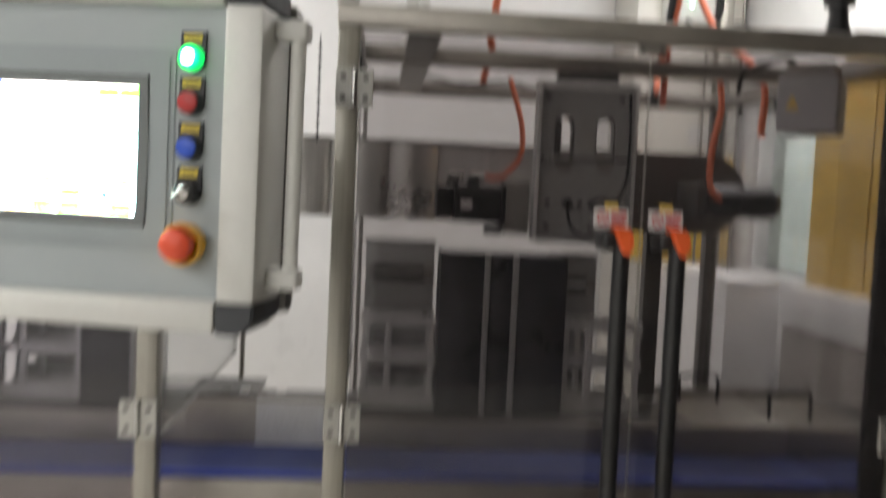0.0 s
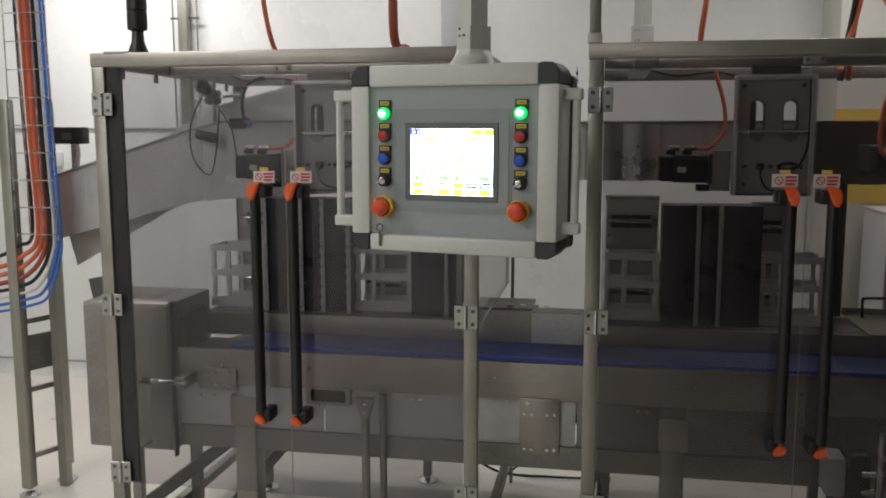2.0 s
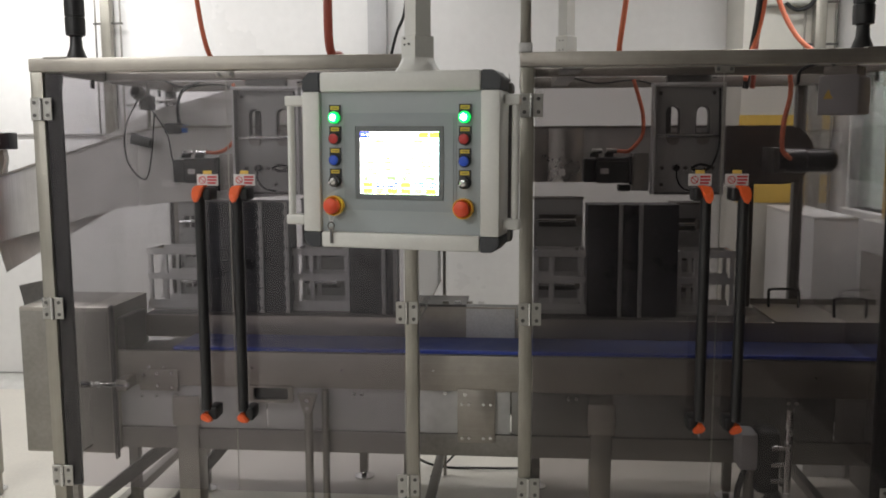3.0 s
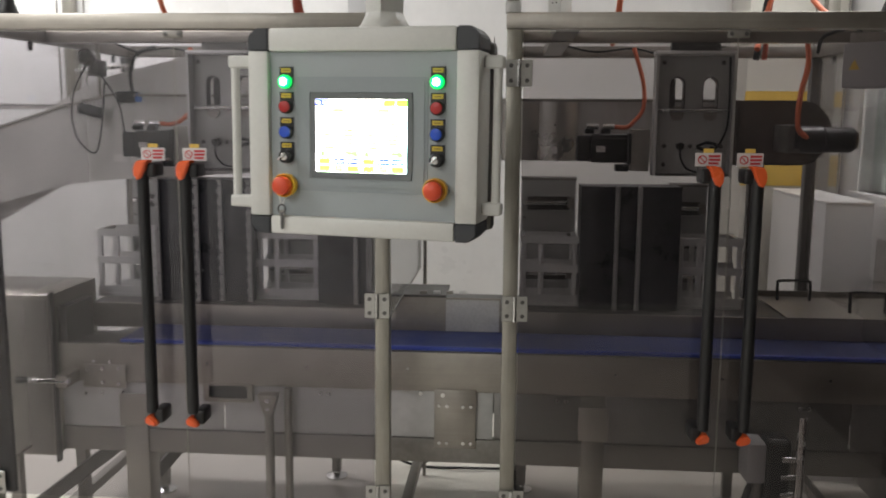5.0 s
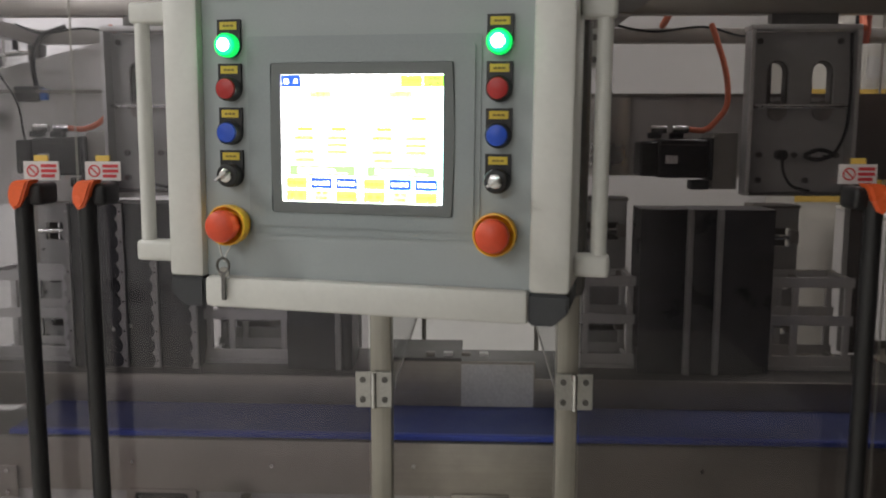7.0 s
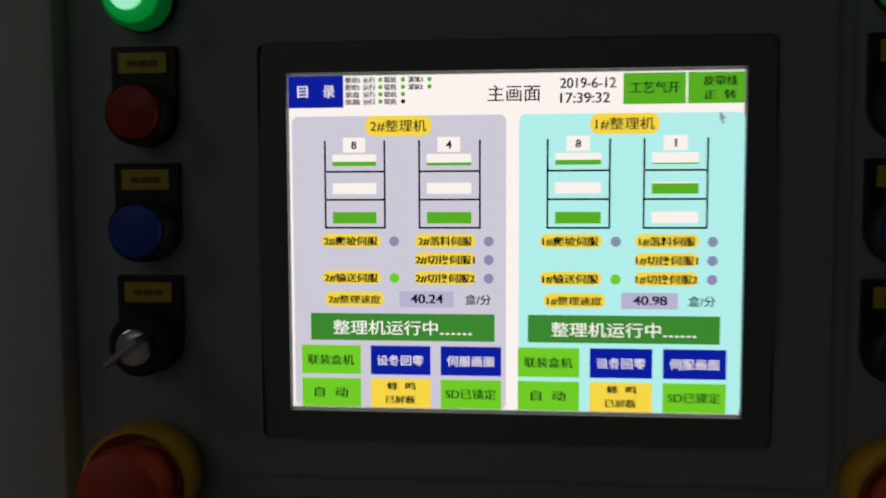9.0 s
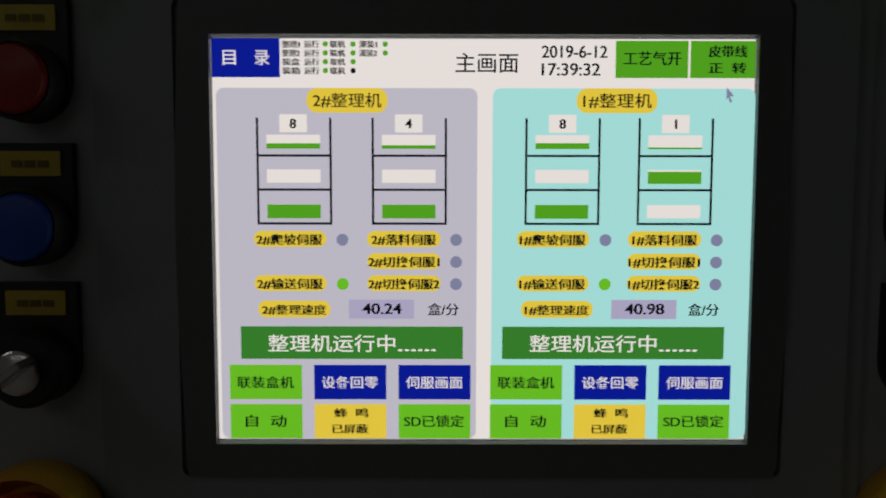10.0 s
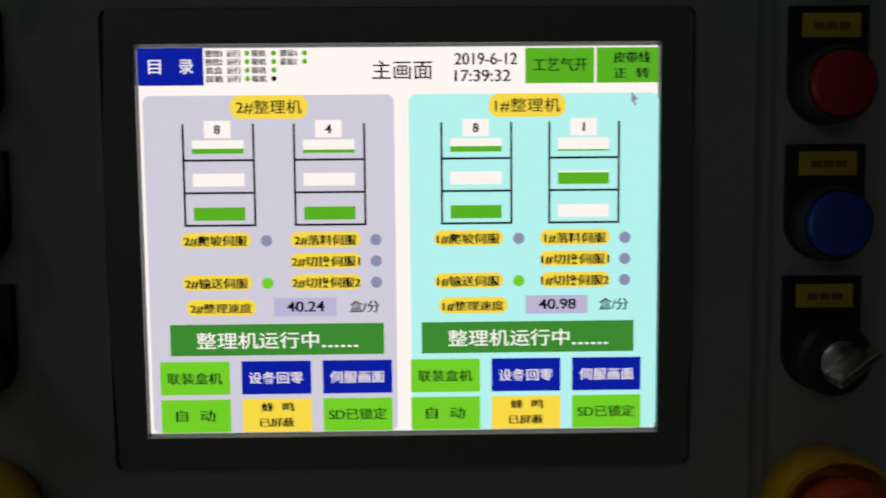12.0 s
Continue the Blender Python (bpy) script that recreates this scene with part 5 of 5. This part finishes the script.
def sxy(px, py):
    """Screen place from the picture grid of the touch screen (945 x 703 units)."""
    return -SW + 2 * SW * px / 945.0, SH - 2 * SH * py / 703.0


def sbox(name, x0, y0, x1, y1, mat, level=1, r=0.0, lab=""):
    a, b = sxy(x0, y1)
    c, d = sxy(x1, y0)
    y = -0.00012 * level
    return part(name, plate(B(), rect(a, c, b, d, r), [], y, y + 0.0001), mat, display, lab, smooth=False)


def writing(text, cx, cy, height, mat, width=None, weight=1.0):
    """Text on the screen: cx, cy its middle, height and width in screen units."""
    cu = bpy.data.curves.new("writing", "FONT")
    cu.body, cu.align_x, cu.align_y, cu.offset = text, "LEFT", "BOTTOM_BASELINE", 0.004
    tmp = new("writing", cu)
    dg = bpy.context.evaluated_depsgraph_get()
    me = bpy.data.meshes.new_from_object(tmp.evaluated_get(dg))
    bpy.data.objects.remove(tmp)
    xs = [v.co.x for v in me.vertices]
    ys = [v.co.y for v in me.vertices]
    if not xs:
        return None
    x0, x1, y0, y1 = min(xs), max(xs), min(ys), max(ys)
    k = 2 * SH / 703.0
    weight *= 0.25 if height > 24 else 0.6 if height > 20 else 1.0
    sy = height * k / (y1 - y0)
    sx = sy if width is None else width * k / (x1 - x0)
    mx, mz = sxy(cx, cy)
    verts, faces = [], []
    for shift, lift in ((-0.8, 0.0), (0.8, 0.00002)):
        base = len(verts)
        verts += [(mx + (v.co.x - (x0 + x1) / 2) * sx + shift * k * weight, -0.00062 - lift, mz + (v.co.y - (y0 + y1) / 2) * sy) for v in me.vertices]
        faces += [[base + i for i in p.vertices] for p in me.polygons]
    me = bpy.data.meshes.new("writing")
    me.from_pydata(verts, [], faces)
    me.materials.clear()
    me.materials.append(mat)
    ob = new("writing", me)
    ob.parent = display
    return ob


sbox("button", 0, 0, 118, 66, C_BLUE)
writing("目", 31, 33, 25, C_WHITE, 22)
writing("录", 88, 33, 25, C_WHITE, 25)
for r, (a, b) in enumerate((("整理1", "灌装1"), ("整理2", "灌装2"), ("装盒", ""), ("装箱", ""))):
    y = 10 + 15.0 * r
    writing(a, 138, y, 12, C_INK, 30)
    writing("运行", 174, y, 12, C_INK, 25)
    writing("联机", 219, y, 12, C_INK, 25)
    sbox("indicator", 193, y - 5, 202, y + 4, C_GREEN, 2, 0.0009)
    sbox("indicator", 241, y - 5, 250, y + 4, C_GREEN if r < 3 else C_INK, 2, 0.0009)
    if b:
        writing(b, 272, y, 12, C_INK, 30)
        sbox("indicator", 297, y - 5, 306, y + 4, C_GREEN, 2, 0.0009)
writing("主画面", 478, 41, 34, C_INK, 108)
writing("2019-6-12", 630, 22, 21, C_INK, 112)
writing("17:39:32", 624, 52, 21, C_INK, 100)
sbox("button", 702, 3, 828, 66, C_GREEN)
writing("工艺气开", 765, 33, 24, C_INK, 98)
sbox("button", 832, 3, 945, 66, C_GREEN)
writing("皮带线", 896, 21, 20, C_INK, 66)
writing("正  转", 896, 49, 19, C_INK, 64)
for ox, no, field, speed in ((0, "2", C_LILAC, "40.24"), (471, "1", C_AQUA, "40.98")):
    sbox("field", 6 + ox * 1.025, 84, 462 + ox * 1.03, 702, field, 1, 0.003)
    sbox("title_plate", 164 + ox, 84, 305 + ox, 126, C_YELLOW, 2, 0.004)
    writing(no + "#整理机", 235 + ox, 105, 25, C_INK, 118)
    counts = ("8", "4") if no == "2" else ("8", "1")
    fills = ((8, 0, 25), (5, 0, 25)) if no == "2" else ((9, 0, 25), (2, 20, 0))
    for c, cx in enumerate((140 + ox, 342 + ox if no == "2" else 338 + ox)):
        for lx in (cx - 65, cx + 63):
            sbox("magazine_line", lx, 135, lx + 4, 318, C_INK, 2)
        for ly in (198, 257, 316):
            sbox("magazine_line", cx - 65, ly, cx + 67, ly + 4, C_INK, 2)
        sbox("count_box", cx - 24, 129, cx + 24, 160, C_FIELD, 2)
        writing(counts[c], cx, 145, 16, C_INK)
        for q, (ya, yb) in enumerate(((164, 187), (224, 247), (285, 308))):
            sbox("level_bar", cx - 47, ya, cx + 47, yb, C_FIELD, 2)
            if fills[c][q]:
                sbox("level_fill", cx - 47, yb - min(fills[c][q], yb - ya), cx + 47, yb + 1, C_GREEN, 3)
    for row, (y, left, right) in enumerate(((346, "爬坡伺服", "落料伺服"), (385, None, "切换伺服1"), (424, "输送伺服", "切换伺服2"))):
        if left:
            sbox("tag", 68 + ox - (6 if ox else 0), y - 15, 196 + ox - (6 if ox else 0), y + 13, C_YELLOW, 2, 0.003)
            writing(no + "#" + left, 131 + ox - (6 if ox else 0), y, 19, C_INK, 114)
            sbox("indicator", 214 + ox - 6 * bool(ox), y - 10, 235 + ox - 6 * bool(ox), y + 11, C_LIME if row == 2 else C_GREY, 2, 0.0023)
        sbox("tag", 268 + ox - (10 if ox else 0), y - 15, 398 + ox - (10 if ox else 0), y + 13, C_YELLOW, 2, 0.003)
        writing(no + "#" + right, 333 + ox - (10 if ox else 0), y, 19, C_INK, 124 if right[-1] in "12" else 112)
        sbox("indicator", 415 + ox - 10 * bool(ox), y - 10, 436 + ox - 10 * bool(ox), y + 11, C_GREY, 2, 0.0023)
    sbox("tag", 74 + ox - 4 * bool(ox), 454, 202 + ox - 4 * bool(ox), 484, C_YELLOW, 2, 0.003)
    writing(no + "#整理速度", 138 + ox - 4 * bool(ox), 470, 18, C_INK, 112)
    sbox("value_box", 235 + ox - 4 * bool(ox), 452, 351 + ox - 4 * bool(ox), 486, C_BOX, 2)
    writing(speed, 294 + ox - 4 * bool(ox), 468, 19, C_INK, 68)
    writing("盒/分", 403 + ox - 8 * bool(ox), 469, 22, C_INK, 54)
    o2 = ox * 0.99
    sbox("status_bar", 42 + o2, 500, 438 + o2, 558, C_DGREEN, 2)
    writing("整理机运行中", 204 + o2, 530, 31, C_WHITE, 224)
    writing("......", 356 + o2, 542, 4, C_WHITE, 66)
    for k, (t1, t2) in enumerate((("联装盒机", C_LIME), ("设备回零", C_BLUE), ("伺服画面", C_BLUE))):
        x0 = 21 + o2 + 151 * k
        sbox("button", x0, 569, x0 + 129, 631, t2, 2)
        writing(t1, x0 + 64, 600, 22, C_INK if t2 is C_LIME else C_WHITE, 100, 1.0 if t2 is C_LIME else 0.4)
    for k, (t1, t2) in enumerate((("自  动", C_LIME), ("", C_YELLOW), ("SD已锁定", C_LIME))):
        x0 = 21 + o2 + 151 * k
        sbox("button", x0, 640, x0 + 129, 702, t2, 2)
        if t1:
            writing(t1, x0 + 64, 670, 22, C_INK, 106 if k == 2 else 72)
        else:
            writing("蜂  鸣", x0 + 66, 655, 17, C_INK, 60)
            writing("已屏蔽", x0 + 64, 684, 17, C_INK, 64)
ptr = plate(B(), [sxy(896, 82), sxy(909, 97), sxy(902, 97), sxy(906, 106), sxy(902, 108), sxy(899, 99), sxy(896, 103)], [], -0.0005, -0.0004)
part("pointer", ptr, C_GREY, display, smooth=False)


# push buttons
def legend_plate(u, v, z_lab, kind):
    """Black legend holder with a yellow plate; kind: green, red, blue or key."""
    bz = v
    outline = [(u + 0.0155, z_lab + 0.008), (u - 0.0155, z_lab + 0.008), (u - 0.0155, bz)] + [(u + 0.0155 * math.cos(radians(a)), bz + 0.0155 * math.sin(radians(a))) for a in range(195, 346, 15)] + [(u + 0.0155, bz)]
    name = {"green": "indicator_button", "red": "push_button", "blue": "push_button", "key": "key_switch"}[kind]
    hd = part(name, plate(B(), outline, [], PF - 0.0085, PF - 0.0042), BLACK, panel, {"green": "lit green push button", "red": "red push button", "blue": "blue push button", "key": "black rotary key switch"}[kind])
    part("legend", box(B(), u - 0.0115, u + 0.0115, PF - 0.0095, PF - 0.0086, z_lab - 0.0045, z_lab + 0.005), LEGEND, hd, "yellow legend plate")
    for k, (a, b) in enumerate(((-0.007, -0.003), (-0.002, 0.002), (0.003, 0.0072))):
        part("print_bar", box(B(), u + a, u + b, PF - 0.0099, PF - 0.0096, z_lab - 0.0012, z_lab + 0.0014), INK, hd)
    m = Matrix.Translation((u, PF - 0.0086, bz)) @ Matrix.Rotation(radians(90), 4, "X")
    if kind == "key":
        part("collar", lathe(B(), [(0.0148, 0), (0.0148, 0.012), (0.013, 0.014), (0.0115, 0.0142)], m, 28), BLACK, hd)
        part("key_barrel", lathe(B(), [(0.0085, 0.0143), (0.0085, 0.018), (0.007, 0.019)], m, 20), BRIGHT, hd, "bright lock barrel")
        kb = box(B(), u - 0.010, u + 0.010, PF - 0.041, PF - 0.028, bz - 0.0015, bz + 0.0015, 0.0006, 1)
        kb.transform(Matrix.Translation((u, 0, bz)) @ Matrix.Rotation(radians(-38), 4, "Y") @ Matrix.Translation((-u, 0, -bz)))
        part("key", kb, BRIGHT, hd, "small bright key")
        return hd
    part("ring", lathe(B(), [(0.0150, 0), (0.0150, 0.009), (0.0136, 0.0115), (0.0128, 0.0105)], m, 28), CORNER if kind != "green" else GREEN_RING, hd)
    cap = [(0.0127, 0.004), (0.0127, 0.0125), (0.0118, 0.0142), (0.006, 0.0155), (0.0005, 0.0158)]
    if kind == "green":
        part("lens_core", lathe(B(), [(0.0082, 0.0159), (0.0078, 0.0166), (0.0005, 0.0172)], m, 24), GREEN_LIT, hd)
    part("cap", lathe(B(), cap, m, 28), {"green": GREEN_RIM, "red": RED_BUTTON, "blue": BLUE_BUTTON}[kind], hd)
    return hd


for u in (-0.1725, 0.1715):
    legend_plate(u, 0.1145, 0.1385, "green")
    legend_plate(u, 0.0610, 0.0845, "red")
    legend_plate(u, 0.0065, 0.0300, "blue")
    legend_plate(u, -0.0470, -0.0235, "key")
    m = Matrix.Translation((u, PF - 0.0042, -0.110)) @ Matrix.Rotation(radians(90), 4, "X")
    es = part("stop_button", lathe(B(), [(0.023, 0.0), (0.0250, 0.006), (0.0262, 0.018), (0.0258, 0.025), (0.0238, 0.0255), (0.0225, 0.020), (0.017, 0.012)], m, 32), STOP_YELLOW, panel, "yellow-collared emergency stop")
    part("head", lathe(B(), [(0.014, 0.006), (0.0150, 0.020), (0.0192, 0.026), (0.0205, 0.036), (0.0192, 0.042), (0.0130, 0.046), (0.0005, 0.047)], m, 32), STOP_RED, es, "red mushroom head")
# keys on a thin cord from the left stop button
ky = part("hanging_keys", sweep(B(), [(-0.187, -0.016, -0.128), (-0.185, -0.012, -0.148), (-0.182, -0.010, -0.158), (-0.178, -0.012, -0.148), (-0.165, -0.016, -0.130)], 0.0012, 6), CABLE_WHITE, panel, "two keys on a pale cord")
part("key_ring", sweep(B(), [(-0.182 + 0.0085 * math.cos(2 * math.pi * k / 10), -0.0135, -0.163 + 0.0095 * math.sin(2 * math.pi * k / 10)) for k in range(11)], 0.0018, 6), STEEL_DARK_SHADED, ky)
part("key_blade", box(B(), -0.1850, -0.1785, -0.0150, -0.0125, -0.208, -0.172, 0.0008, 1), STEEL_DARK_SHADED, ky)
part("key_bow", lathe(B(), [(0.0075, 0.0), (0.0075, 0.002), (0.004, 0.0021)], Matrix.Translation((-0.181, -0.0125, -0.172)) @ Matrix.Rotation(radians(90), 4, "X"), 14), STEEL_DULL, ky)

# bead chain and small cable by the right guard's post
bc = thing("bead_chain", -0.128, 1.80, 1.60, label="short dark bead chain hanging on the steel post", category="chain")
for k in range(9):
    part("bead", cyl(B(), (0.0, 0.004 + 0.002 * (k % 2), 0.0 + 0.022 * k), (0.0, 0.004 + 0.002 * (k % 2), 0.008 + 0.022 * k), 0.004, n=8), STEEL_DARK_SHADED, bc)
part("cord", cyl(B(), (0.0, 0.006, -0.01), (0.0, 0.006, 0.20), 0.0012, n=6), RUBBER, bc)
